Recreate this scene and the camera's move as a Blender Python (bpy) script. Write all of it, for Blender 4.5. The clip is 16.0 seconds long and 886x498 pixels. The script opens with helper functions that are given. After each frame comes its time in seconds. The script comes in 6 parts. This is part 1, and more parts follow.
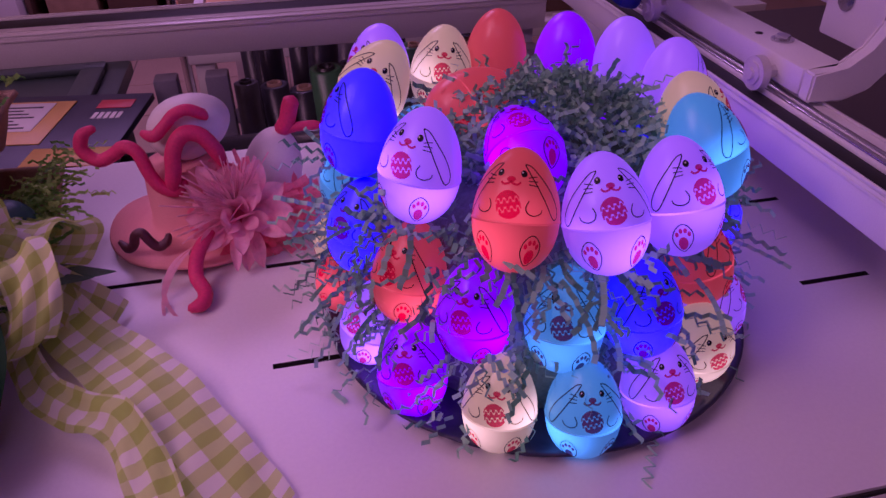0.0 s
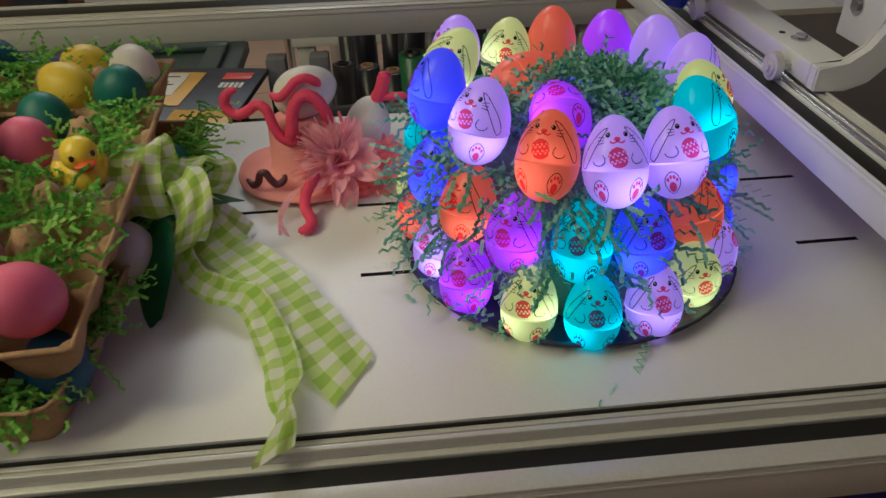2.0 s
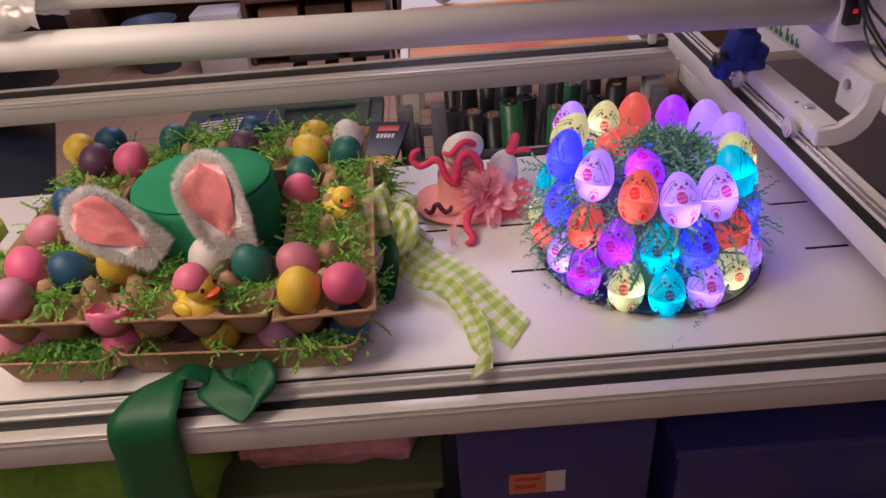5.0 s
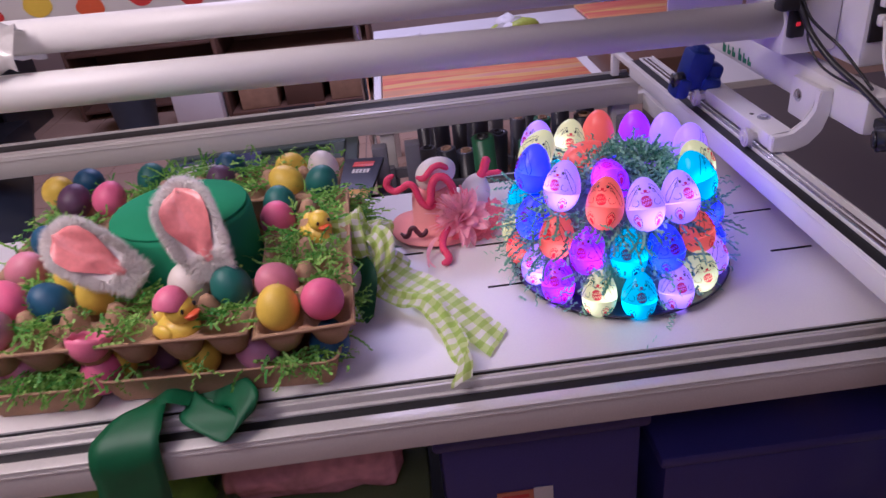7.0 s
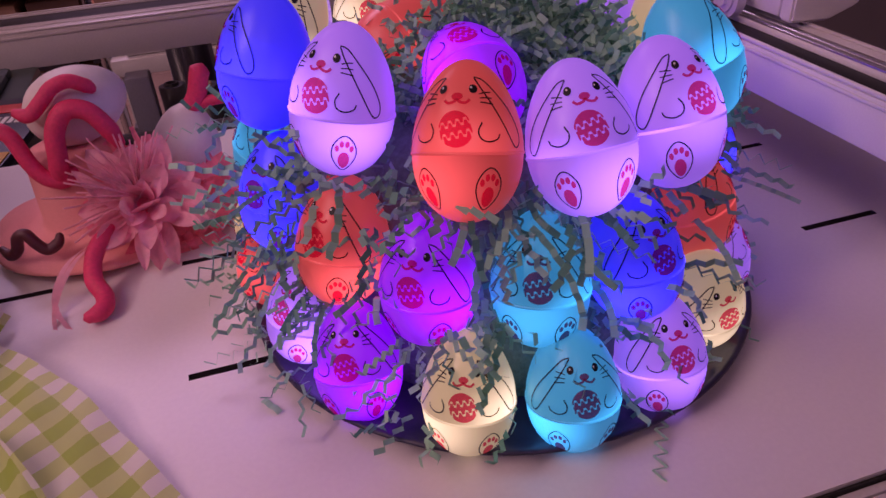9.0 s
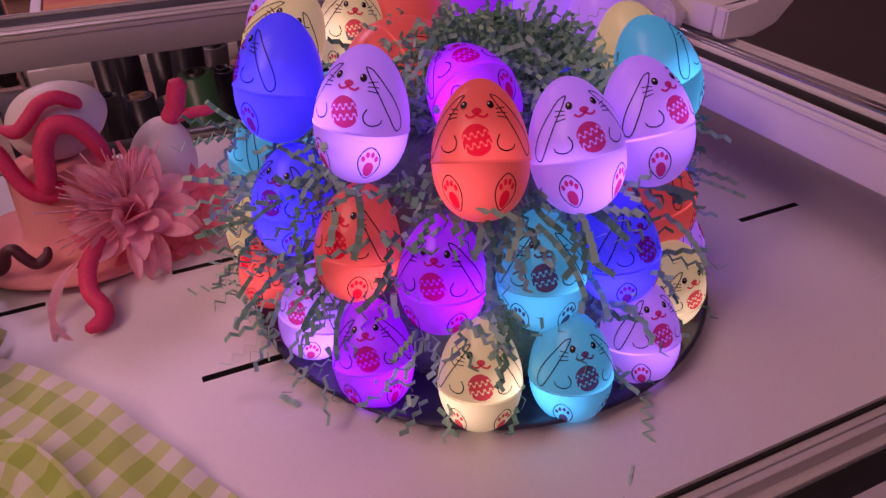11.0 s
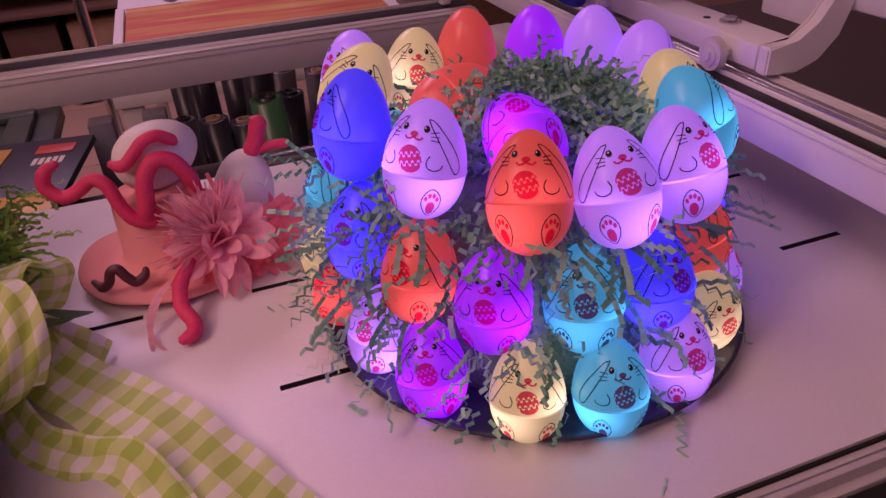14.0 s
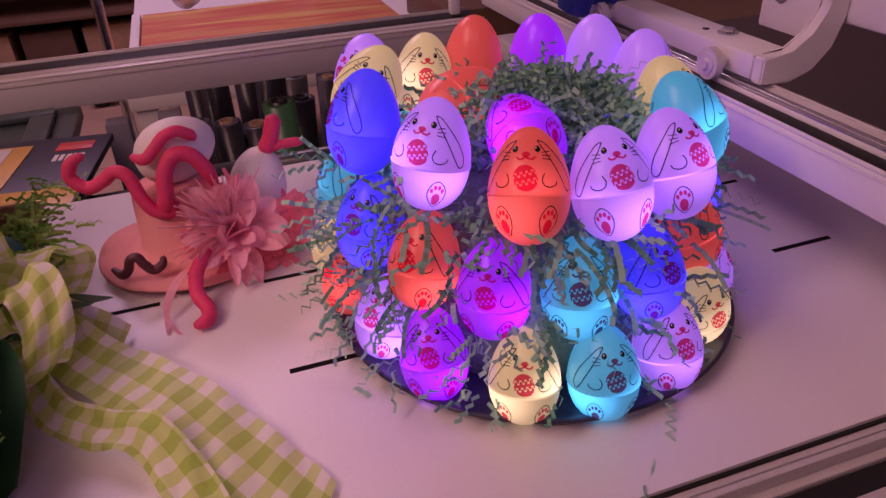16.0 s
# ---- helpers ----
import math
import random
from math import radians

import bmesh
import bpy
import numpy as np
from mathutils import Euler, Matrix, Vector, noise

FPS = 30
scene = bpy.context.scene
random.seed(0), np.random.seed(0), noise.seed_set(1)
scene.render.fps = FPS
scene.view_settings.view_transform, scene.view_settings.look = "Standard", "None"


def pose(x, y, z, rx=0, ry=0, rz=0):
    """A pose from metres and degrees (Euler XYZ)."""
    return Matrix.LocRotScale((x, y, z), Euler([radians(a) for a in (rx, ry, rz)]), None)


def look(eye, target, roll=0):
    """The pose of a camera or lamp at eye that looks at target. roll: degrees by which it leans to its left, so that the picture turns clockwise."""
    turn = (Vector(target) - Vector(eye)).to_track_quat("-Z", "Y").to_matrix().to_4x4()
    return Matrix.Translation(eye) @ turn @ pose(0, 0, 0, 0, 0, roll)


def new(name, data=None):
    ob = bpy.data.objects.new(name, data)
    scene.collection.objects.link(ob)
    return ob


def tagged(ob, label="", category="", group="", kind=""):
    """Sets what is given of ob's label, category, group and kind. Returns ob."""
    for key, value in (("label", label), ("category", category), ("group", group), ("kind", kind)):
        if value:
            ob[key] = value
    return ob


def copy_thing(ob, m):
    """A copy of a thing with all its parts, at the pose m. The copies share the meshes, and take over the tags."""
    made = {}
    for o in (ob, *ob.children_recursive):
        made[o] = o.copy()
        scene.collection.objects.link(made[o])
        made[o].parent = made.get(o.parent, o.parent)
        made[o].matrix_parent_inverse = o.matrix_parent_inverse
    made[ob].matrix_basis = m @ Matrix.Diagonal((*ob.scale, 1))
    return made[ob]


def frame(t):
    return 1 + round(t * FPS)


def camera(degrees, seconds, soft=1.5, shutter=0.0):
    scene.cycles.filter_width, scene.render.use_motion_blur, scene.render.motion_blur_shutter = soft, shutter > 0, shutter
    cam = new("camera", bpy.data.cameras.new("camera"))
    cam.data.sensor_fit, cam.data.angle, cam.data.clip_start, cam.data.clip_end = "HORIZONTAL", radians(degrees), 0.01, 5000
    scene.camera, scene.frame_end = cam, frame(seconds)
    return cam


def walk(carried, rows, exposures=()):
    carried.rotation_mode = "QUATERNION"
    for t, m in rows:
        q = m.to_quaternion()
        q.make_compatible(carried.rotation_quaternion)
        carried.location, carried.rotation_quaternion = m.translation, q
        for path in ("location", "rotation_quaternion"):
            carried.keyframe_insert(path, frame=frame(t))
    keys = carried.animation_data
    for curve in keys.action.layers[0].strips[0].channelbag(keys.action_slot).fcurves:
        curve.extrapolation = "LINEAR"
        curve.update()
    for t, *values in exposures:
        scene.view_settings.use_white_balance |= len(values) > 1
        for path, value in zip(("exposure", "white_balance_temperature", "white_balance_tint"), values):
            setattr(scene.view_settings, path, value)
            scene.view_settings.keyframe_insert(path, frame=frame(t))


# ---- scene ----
cam = camera(63.6, 16.0, soft=1.5, shutter=0.3)
PATH = [
    (0, (-0.1102, 0.0281, 0.3046), (0.0639, 0.8321, -0.2640), -0.7),
    (0.5, (-0.1102, 0.0216, 0.3103), (0.0548, 0.8288, -0.2565), -0.5),
    (1, (-0.1174, 0.0007, 0.3118), (0.0206, 0.8136, -0.2541), -0.5),
    (1.5, (-0.1130, -0.0439, 0.3254), (-0.0125, 0.7728, -0.2427), -0.8),
    (2, (-0.1188, -0.0979, 0.3427), (-0.0478, 0.7171, -0.2323), -1.3),
    (2.5, (-0.1562, -0.1505, 0.4018), (-0.1057, 0.6605, -0.1812), -1.9),
    (3, (-0.1994, -0.2131, 0.4558), (-0.1624, 0.5938, -0.1337), -2.7),
    (3.5, (-0.2174, -0.2383, 0.4817), (-0.1884, 0.5720, -0.1037), -3.1),
    (4, (-0.2311, -0.2621, 0.5047), (-0.2121, 0.5552, -0.0712), -3.2),
    (4.2, (-0.2340, -0.2729, 0.5184), (-0.2195, 0.5420, -0.0610), -3.4),
    (6.3, (-0.2030, -0.4457, 0.5134), (-0.2215, 0.4232, 0.0187), -5.8),
    (6.5, (-0.2052, -0.4435, 0.5119), (-0.2137, 0.4274, 0.0205), -5.9),
    (7, (-0.2196, -0.3866, 0.4889), (-0.1916, 0.4815, -0.0067), -6.3),
    (7.5, (-0.2023, -0.2275, 0.4349), (-0.1023, 0.6259, -0.0766), -5.5),
    (8, (-0.1505, -0.0648, 0.3557), (-0.0024, 0.7691, -0.1761), -5.2),
    (8.5, (-0.1001, 0.0518, 0.2650), (0.0919, 0.8637, -0.2864), -4.4),
    (9, (-0.0914, 0.0727, 0.2412), (0.1331, 0.8743, -0.3129), -3.6),
    (9.2, (-0.1001, 0.0677, 0.2498), (0.1369, 0.8676, -0.3016), -3.2),
    (11.3, (-0.1476, 0.0576, 0.2621), (0.1944, 0.8177, -0.2905), -1.0),
    (11.5, (-0.1541, 0.0518, 0.2693), (0.1815, 0.8155, -0.2823), -1.3),
    (12, (-0.1634, 0.0425, 0.2722), (0.1565, 0.8137, -0.2782), -1.8),
    (12.5, (-0.1620, 0.0425, 0.2743), (0.1435, 0.8205, -0.2747), -2.4),
    (13, (-0.1555, 0.0396, 0.2830), (0.1320, 0.8261, -0.2636), -2.9),
    (13.5, (-0.1541, 0.0403, 0.2858), (0.1234, 0.8329, -0.2572), -3.1),
    (14, (-0.1505, 0.0346, 0.2880), (0.1201, 0.8328, -0.2502), -3.2),
    (14.5, (-0.1469, 0.0187, 0.2916), (0.1176, 0.8231, -0.2403), -3.0),
    (15, (-0.1577, 0.0079, 0.2966), (0.1033, 0.8170, -0.2299), -2.8),
    (15.5, (-0.1634, 0.0050, 0.2952), (0.0975, 0.8163, -0.2281), -2.6),
    (16, (-0.1577, 0.0115, 0.2902), (0.1083, 0.8200, -0.2348), -2.4),
]
walk(cam, [(t, look(eye, target, roll)) for t, eye, target, roll in PATH],
     exposures=[(0.0, -1.10, 5250, 145), (1.0, -0.84, 4500, 76), (2.0, -0.40, 4500, -2), (3.0, 0.04, 5500, 0), (4.2, -0.06, 5100, 24), (6.3, 0.14, 4300, 40), (7.0, 0.12, 4250, 44), (8.2, -0.18, 4100, 58), (9.2, -0.88, 5450, 98), (11.3, -0.78, 5550, 98), (16.0, -0.62, 5600, 95)])

# ---- light ----
world = bpy.data.worlds.new("room_air")
world.use_nodes = True
world.node_tree.nodes["Background"].inputs[0].default_value = (0.30, 0.22, 0.20, 1)
world.node_tree.nodes["Background"].inputs[1].default_value = 0.10
scene.world = world


def area_lamp(name, eye, target, size, watts, color):
    data = bpy.data.lights.new(name, "AREA")
    data.shape, data.size, data.size_y = "RECTANGLE", size[0], size[1]
    data.energy, data.color = watts, color
    ob = new(name, data)
    ob.matrix_world = look(eye, target)
    return ob


area_lamp("ceiling_lamp_light", (-1.2, 0.2, 1.62), (-0.8, 0.4, 0.0), (1.2, 0.6), 17, (1.0, 0.70, 0.31))
# Unseen lamp added at the left for the warm light falling from there.
area_lamp("added_left_light", (-1.15, -0.08, 1.00), (-0.62, 0.35, 0.0), (0.22, 0.22), 8.2, (1.0, 0.71, 0.31))
area_lamp("ceiling_lamp_light", (-0.6, 2.5, 1.62), (-0.5, 2.3, -0.7), (1.2, 0.6), 34, (1.0, 0.76, 0.55))
area_lamp("ceiling_lamp_light", (-0.4, -1.2, 1.62), (-0.4, 0.2, -0.1), (1.2, 0.6), 8.5, (1.0, 0.72, 0.48))


# ---- materials ----
def lin(*rgb):
    return tuple((c / 255 / 12.92 if c / 255 < 0.04045 else ((c / 255 + 0.055) / 1.055) ** 2.4) for c in rgb)


def mat(name, color, rough=0.5, metal=0.0, vary=0.12, scale=40.0, bump=0.15, bump_scale=400.0, spec=0.5, coat=0.0, by_object=False, trans=0.0):
    """A surface with a broad and a fine variation of its colour, and fine relief."""
    m = bpy.data.materials.new(name)
    m.use_nodes = True
    nt = m.node_tree
    b = nt.nodes["Principled BSDF"]
    tex = nt.nodes.new("ShaderNodeTexCoord")
    n1, n2 = nt.nodes.new("ShaderNodeTexNoise"), nt.nodes.new("ShaderNodeTexNoise")
    n1.inputs["Scale"].default_value, n1.inputs["Detail"].default_value = scale * 0.2, 4
    n2.inputs["Scale"].default_value, n2.inputs["Detail"].default_value = bump_scale, 5
    nt.links.new(tex.outputs["Object"], n1.inputs["Vector"])
    nt.links.new(tex.outputs["Object"], n2.inputs["Vector"])
    add = nt.nodes.new("ShaderNodeMath")
    add.operation = "ADD"
    nt.links.new(n1.outputs[0], add.inputs[0])
    nt.links.new(n2.outputs[0], add.inputs[1])
    rng = nt.nodes.new("ShaderNodeMapRange")
    rng.inputs[1].default_value, rng.inputs[2].default_value = 0.6, 1.4
    rng.inputs[3].default_value, rng.inputs[4].default_value = 1 - vary, 1 + vary
    nt.links.new(add.outputs[0], rng.inputs[0])
    mul = nt.nodes.new("ShaderNodeVectorMath")
    mul.operation = "SCALE"
    if by_object:
        info = nt.nodes.new("ShaderNodeObjectInfo")
        nt.links.new(info.outputs["Color"], mul.inputs[0])
    else:
        mul.inputs[0].default_value = color
    nt.links.new(rng.outputs[0], mul.inputs["Scale"])
    nt.links.new(mul.outputs[0], b.inputs["Base Color"])
    b.inputs["Roughness"].default_value, b.inputs["Metallic"].default_value = rough, metal
    b.inputs["Specular IOR Level"].default_value = spec
    b.inputs["Coat Weight"].default_value = coat
    if bump:
        bp = nt.nodes.new("ShaderNodeBump")
        bp.inputs["Strength"].default_value, bp.inputs["Distance"].default_value = bump, 0.001
        nt.links.new(n2.outputs[0], bp.inputs["Height"])
        nt.links.new(bp.outputs[0], b.inputs["Normal"])
    if trans:
        tr = nt.nodes.new("ShaderNodeBsdfTranslucent")
        nt.links.new(mul.outputs[0], tr.inputs[0])
        mix = nt.nodes.new("ShaderNodeMixShader")
        mix.inputs[0].default_value = trans
        nt.links.new(b.outputs[0], mix.inputs[1])
        nt.links.new(tr.outputs[0], mix.inputs[2])
        nt.links.new(mix.outputs[0], nt.nodes["Material Output"].inputs[0])
    return m


def lit_shell_material():
    """Frosted plastic that glows with the lamp inside it, brightest round the lamp low in the egg."""
    m = bpy.data.materials.new("lit_frosted_plastic")
    m.use_nodes = True
    nt = m.node_tree
    b = nt.nodes["Principled BSDF"]
    info, tex = nt.nodes.new("ShaderNodeObjectInfo"), nt.nodes.new("ShaderNodeTexCoord")
    # the lamp's place, which differs from egg to egg
    spot = nt.nodes.new("ShaderNodeMapRange")
    spot.inputs[3].default_value, spot.inputs[4].default_value = -0.012, 0.012
    nt.links.new(info.outputs["Random"], spot.inputs[0])
    comb = nt.nodes.new("ShaderNodeCombineXYZ")
    nt.links.new(spot.outputs[0], comb.inputs[0])
    comb.inputs[1].default_value = -0.006
    spread = nt.nodes.new("ShaderNodeMath")
    spread.operation = "MULTIPLY"
    spread.inputs[1].default_value = 7.31
    nt.links.new(info.outputs["Random"], spread.inputs[0])
    part_of = nt.nodes.new("ShaderNodeMath")
    part_of.operation = "FRACT"
    nt.links.new(spread.outputs[0], part_of.inputs[0])
    rise = nt.nodes.new("ShaderNodeMapRange")
    rise.inputs[3].default_value, rise.inputs[4].default_value = -0.013, -0.001
    nt.links.new(part_of.outputs[0], rise.inputs[0])
    nt.links.new(rise.outputs[0], comb.inputs[2])
    dist = nt.nodes.new("ShaderNodeVectorMath")
    dist.operation = "DISTANCE"
    nt.links.new(tex.outputs["Object"], dist.inputs[0])
    nt.links.new(comb.outputs[0], dist.inputs[1])
    glow = nt.nodes.new("ShaderNodeMapRange")
    glow.interpolation_type = "SMOOTHSTEP"
    glow.inputs[1].default_value, glow.inputs[2].default_value = 0.003, 0.022
    glow.inputs[3].default_value, glow.inputs[4].default_value = 4.2, 0.60
    nt.links.new(dist.outputs["Value"], glow.inputs[0])
    nt.links.new(info.outputs["Color"], b.inputs["Emission Color"])
    nt.links.new(glow.outputs[0], b.inputs["Emission Strength"])
    tint = nt.nodes.new("ShaderNodeMix")
    tint.data_type = "RGBA"
    tint.inputs[0].default_value = 0.6
    tint.inputs[6].default_value = (0.12, 0.12, 0.12, 1)
    nt.links.new(info.outputs["Color"], tint.inputs[7])
    nt.links.new(tint.outputs[2], b.inputs["Base Color"])
    b.inputs["Roughness"].default_value = 0.34
    b.inputs["Specular IOR Level"].default_value = 0.4
    return m


def ink(name, color, clear):
    """Thin print that lets light through, tinted."""
    m = bpy.data.materials.new(name)
    m.use_nodes = True
    nt = m.node_tree
    b = nt.nodes["Principled BSDF"]
    b.inputs["Base Color"].default_value = (*[c * 0.5 for c in color], 1)
    b.inputs["Roughness"].default_value = 0.5
    tr = nt.nodes.new("ShaderNodeBsdfTransparent")
    tr.inputs[0].default_value = (*color, 1)
    noi = nt.nodes.new("ShaderNodeTexNoise")
    noi.inputs["Scale"].default_value = 1400
    rng = nt.nodes.new("ShaderNodeMapRange")
    rng.inputs[1].default_value, rng.inputs[2].default_value = 0.35, 0.65
    rng.inputs[3].default_value, rng.inputs[4].default_value = clear - 0.12, min(1, clear + 0.12)
    nt.links.new(noi.outputs[0], rng.inputs[0])
    mix = nt.nodes.new("ShaderNodeMixShader")
    nt.links.new(rng.outputs[0], mix.inputs[0])
    nt.links.new(b.outputs[0], mix.inputs[1])
    nt.links.new(tr.outputs[0], mix.inputs[2])
    nt.links.new(mix.outputs[0], nt.nodes["Material Output"].inputs[0])
    return m


def gingham_material():
    """Sheer woven check of green and white, with squares of 8 mm."""
    m = bpy.data.materials.new("gingham_sheer")
    m.use_nodes = True
    nt = m.node_tree
    b = nt.nodes["Principled BSDF"]
    uv = nt.nodes.new("ShaderNodeUVMap")
    sep = nt.nodes.new("ShaderNodeSeparateXYZ")
    nt.links.new(uv.outputs[0], sep.inputs[0])
    bands = []
    for k in (0, 1):
        s = nt.nodes.new("ShaderNodeMath")
        s.operation = "MULTIPLY"
        s.inputs[1].default_value = math.pi / 0.0084
        nt.links.new(sep.outputs[k], s.inputs[0])
        q = nt.nodes.new("ShaderNodeMath")
        q.operation = "SINE"
        nt.links.new(s.outputs[0], q.inputs[0])
        g = nt.nodes.new("ShaderNodeMapRange")
        g.inputs[1].default_value, g.inputs[2].default_value = -0.18, 0.18
        g.inputs[3].default_value, g.inputs[4].default_value = 0.0, 0.5
        nt.links.new(q.outputs[0], g.inputs[0])
        bands.append(g)
    add = nt.nodes.new("ShaderNodeMath")
    nt.links.new(bands[0].outputs[0], add.inputs[0])
    nt.links.new(bands[1].outputs[0], add.inputs[1])
    ramp = nt.nodes.new("ShaderNodeValToRGB")
    ramp.color_ramp.interpolation = "CONSTANT"
    els = ramp.color_ramp.elements
    els[0].position, els[0].color = 0.0, (0.92, 0.93, 0.80, 1)
    els[1].position, els[1].color = 0.25, (0.66, 0.80, 0.24, 1)
    e = els.new(0.75)
    e.color = (0.44, 0.64, 0.05, 1)
    nt.links.new(add.outputs[0], ramp.inputs[0])
    nt.links.new(ramp.outputs[0], b.inputs["Base Color"])
    b.inputs["Roughness"].default_value = 0.55
    tl = nt.nodes.new("ShaderNodeBsdfTranslucent")
    nt.links.new(ramp.outputs[0], tl.inputs[0])
    mix = nt.nodes.new("ShaderNodeMixShader")
    mix.inputs[0].default_value = 0.4
    nt.links.new(b.outputs[0], mix.inputs[1])
    nt.links.new(tl.outputs[0], mix.inputs[2])
    tr = nt.nodes.new("ShaderNodeBsdfTransparent")
    mix2 = nt.nodes.new("ShaderNodeMixShader")
    mix2.inputs[0].default_value = 0.10
    nt.links.new(mix.outputs[0], mix2.inputs[1])
    nt.links.new(tr.outputs[0], mix2.inputs[2])
    nt.links.new(mix2.outputs[0], nt.nodes["Material Output"].inputs[0])
    return m


def grass_material(name, a, b_, rough=0.55):
    """Shredded crinkle paper: each shred has a tone of its own."""
    m = bpy.data.materials.new(name)
    m.use_nodes = True
    nt = m.node_tree
    b = nt.nodes["Principled BSDF"]
    geo = nt.nodes.new("ShaderNodeNewGeometry")
    mix = nt.nodes.new("ShaderNodeMix")
    mix.data_type = "RGBA"
    mix.inputs[6].default_value, mix.inputs[7].default_value = (*a, 1), (*b_, 1)
    nt.links.new(geo.outputs["Random Per Island"], mix.inputs[0])
    nt.links.new(mix.outputs[2], b.inputs["Base Color"])
    b.inputs["Roughness"].default_value = rough
    tl = nt.nodes.new("ShaderNodeBsdfTranslucent")
    nt.links.new(mix.outputs[2], tl.inputs[0])
    ms = nt.nodes.new("ShaderNodeMixShader")
    ms.inputs[0].default_value = 0.3
    nt.links.new(b.outputs[0], ms.inputs[1])
    nt.links.new(tl.outputs[0], ms.inputs[2])
    nt.links.new(ms.outputs[0], nt.nodes["Material Output"].inputs[0])
    return m


def stripe_material():
    """Painted board with long streaks of red, orange, yellow and pink."""
    m = bpy.data.materials.new("streaked_paint")
    m.use_nodes = True
    nt = m.node_tree
    b = nt.nodes["Principled BSDF"]
    tex, mp = nt.nodes.new("ShaderNodeTexCoord"), nt.nodes.new("ShaderNodeMapping")
    mp.inputs["Scale"].default_value = (0.7, 9.0, 1.0)
    noi = nt.nodes.new("ShaderNodeTexNoise")
    noi.inputs["Scale"].default_value, noi.inputs["Detail"].default_value = 1.4, 6
    ramp = nt.nodes.new("ShaderNodeValToRGB")
    els = ramp.color_ramp.elements
    els[0].position, els[0].color = 0.30, (0.42, 0.25, 0.15, 1)
    els[1].position, els[1].color = 0.70, (0.60, 0.16, 0.14, 1)
    for p, c in ((0.42, (0.66, 0.30, 0.10, 1)), (0.50, (0.60, 0.12, 0.09, 1)), (0.57, (0.70, 0.45, 0.10, 1)), (0.63, (0.62, 0.33, 0.22, 1))):
        els.new(p).color = c
    nt.links.new(tex.outputs["Object"], mp.inputs[0])
    nt.links.new(mp.outputs[0], noi.inputs["Vector"])
    nt.links.new(noi.outputs[0], ramp.inputs[0])
    nt.links.new(ramp.outputs[0], b.inputs["Base Color"])
    b.inputs["Roughness"].default_value = 0.45
    return m


LIT = lit_shell_material()
BLACK_INK = ink("black_print", (0.012, 0.010, 0.02), 0.25)
RED_INK = ink("red_print", (0.95, 0.15, 0.24), 0.78)
GINGHAM = gingham_material()
GRASS_TEAL = grass_material("teal_paper_shreds", (0.11, 0.34, 0.23), (0.46, 0.76, 0.57))
GRASS_GREEN = grass_material("green_paper_shreds", (0.09, 0.34, 0.025), (0.44, 0.72, 0.10))
STREAKS = stripe_material()
WHITE_BED = mat("white_laminate", (0.74, 0.72, 0.71), 0.38, vary=0.04, scale=12, bump=0.03)
ALU = mat("satin_aluminium", (0.64, 0.62, 0.60), 0.36, 0.15, vary=0.08, scale=20, bump=0.05)
WHITE_PAINT = mat("white_powder_coat", (0.72, 0.71, 0.70), 0.40, vary=0.05, scale=15, bump=0.08, bump_scale=900)
BLACK_RUBBER = mat("black_rubber", (0.012, 0.012, 0.014), 0.6, vary=0.2)
BLACK_PLASTIC = mat("black_plastic", (0.02, 0.02, 0.024), 0.35, vary=0.2)
STEEL = mat("bright_steel", (0.62, 0.62, 0.64), 0.22, 1.0, vary=0.1)
BLUE_PLASTIC = mat("blue_plastic", (0.012, 0.03, 0.20), 0.4, vary=0.15)
TRAY_PLASTIC = mat("dark_navy_plastic", (0.03, 0.03, 0.07), 0.35, vary=0.15)
CARD = mat("brown_paper_pulp", (0.44, 0.28, 0.16), 0.9, vary=0.22, scale=120, bump=0.7, bump_scale=700, spec=0.2)
EGG_PAINT = mat("painted_egg_shell", (1, 1, 1), 0.48, vary=0.10, scale=200, bump=0.10, bump_scale=900, by_object=True)
GREEN_FELT = mat("green_felt", (0.040, 0.255, 0.115), 0.95, vary=0.12, scale=80, bump=0.5, bump_scale=1400, spec=0.1)
WHITE_FUR = mat("white_plush", (0.94, 0.92, 0.90), 0.95, vary=0.10, scale=200, bump=0.3, bump_scale=1200, spec=0.1)
FUR_HAIR = mat("white_plush_hair", (0.95, 0.93, 0.91), 0.9, vary=0.06, scale=200, bump=0, spec=0.1, trans=0.5)
PINK_SATIN = mat("pink_satin", (0.84, 0.29, 0.28), 0.30, vary=0.16, scale=90, bump=0.5, bump_scale=160)
PINK_FELT = mat("pink_felt", (0.86, 0.36, 0.33), 0.9, vary=0.10, scale=90, bump=0.5, bump_scale=1200, spec=0.15)
WORM_RED = mat("red_pink_clay", (0.72, 0.05, 0.13), 0.62, vary=0.18, scale=160, bump=0.35, bump_scale=500)
WORM_DARK = mat("dark_purple_clay", (0.10, 0.025, 0.035), 0.5, vary=0.3, scale=160, bump=0.3)
PETAL = mat("pink_sheer_petal", (0.95, 0.50, 0.60), 0.6, vary=0.18, scale=120, bump=0.4, bump_scale=300, trans=0.45)
TULLE = mat("coral_tulle", (0.93, 0.27, 0.35), 0.8, vary=0.2, scale=200, bump=0.5, trans=0.5)
DUCK_YELLOW = mat("yellow_vinyl", (0.86, 0.62, 0.012), 0.35, vary=0.06, bump=0.04)
DUCK_ORANGE = mat("orange_vinyl", (0.75, 0.13, 0.02), 0.35, vary=0.06, bump=0.04)
SHELL_WHITE = mat("white_egg_shell", (0.74, 0.70, 0.66), 0.5, vary=0.05, scale=150, bump=0.08)
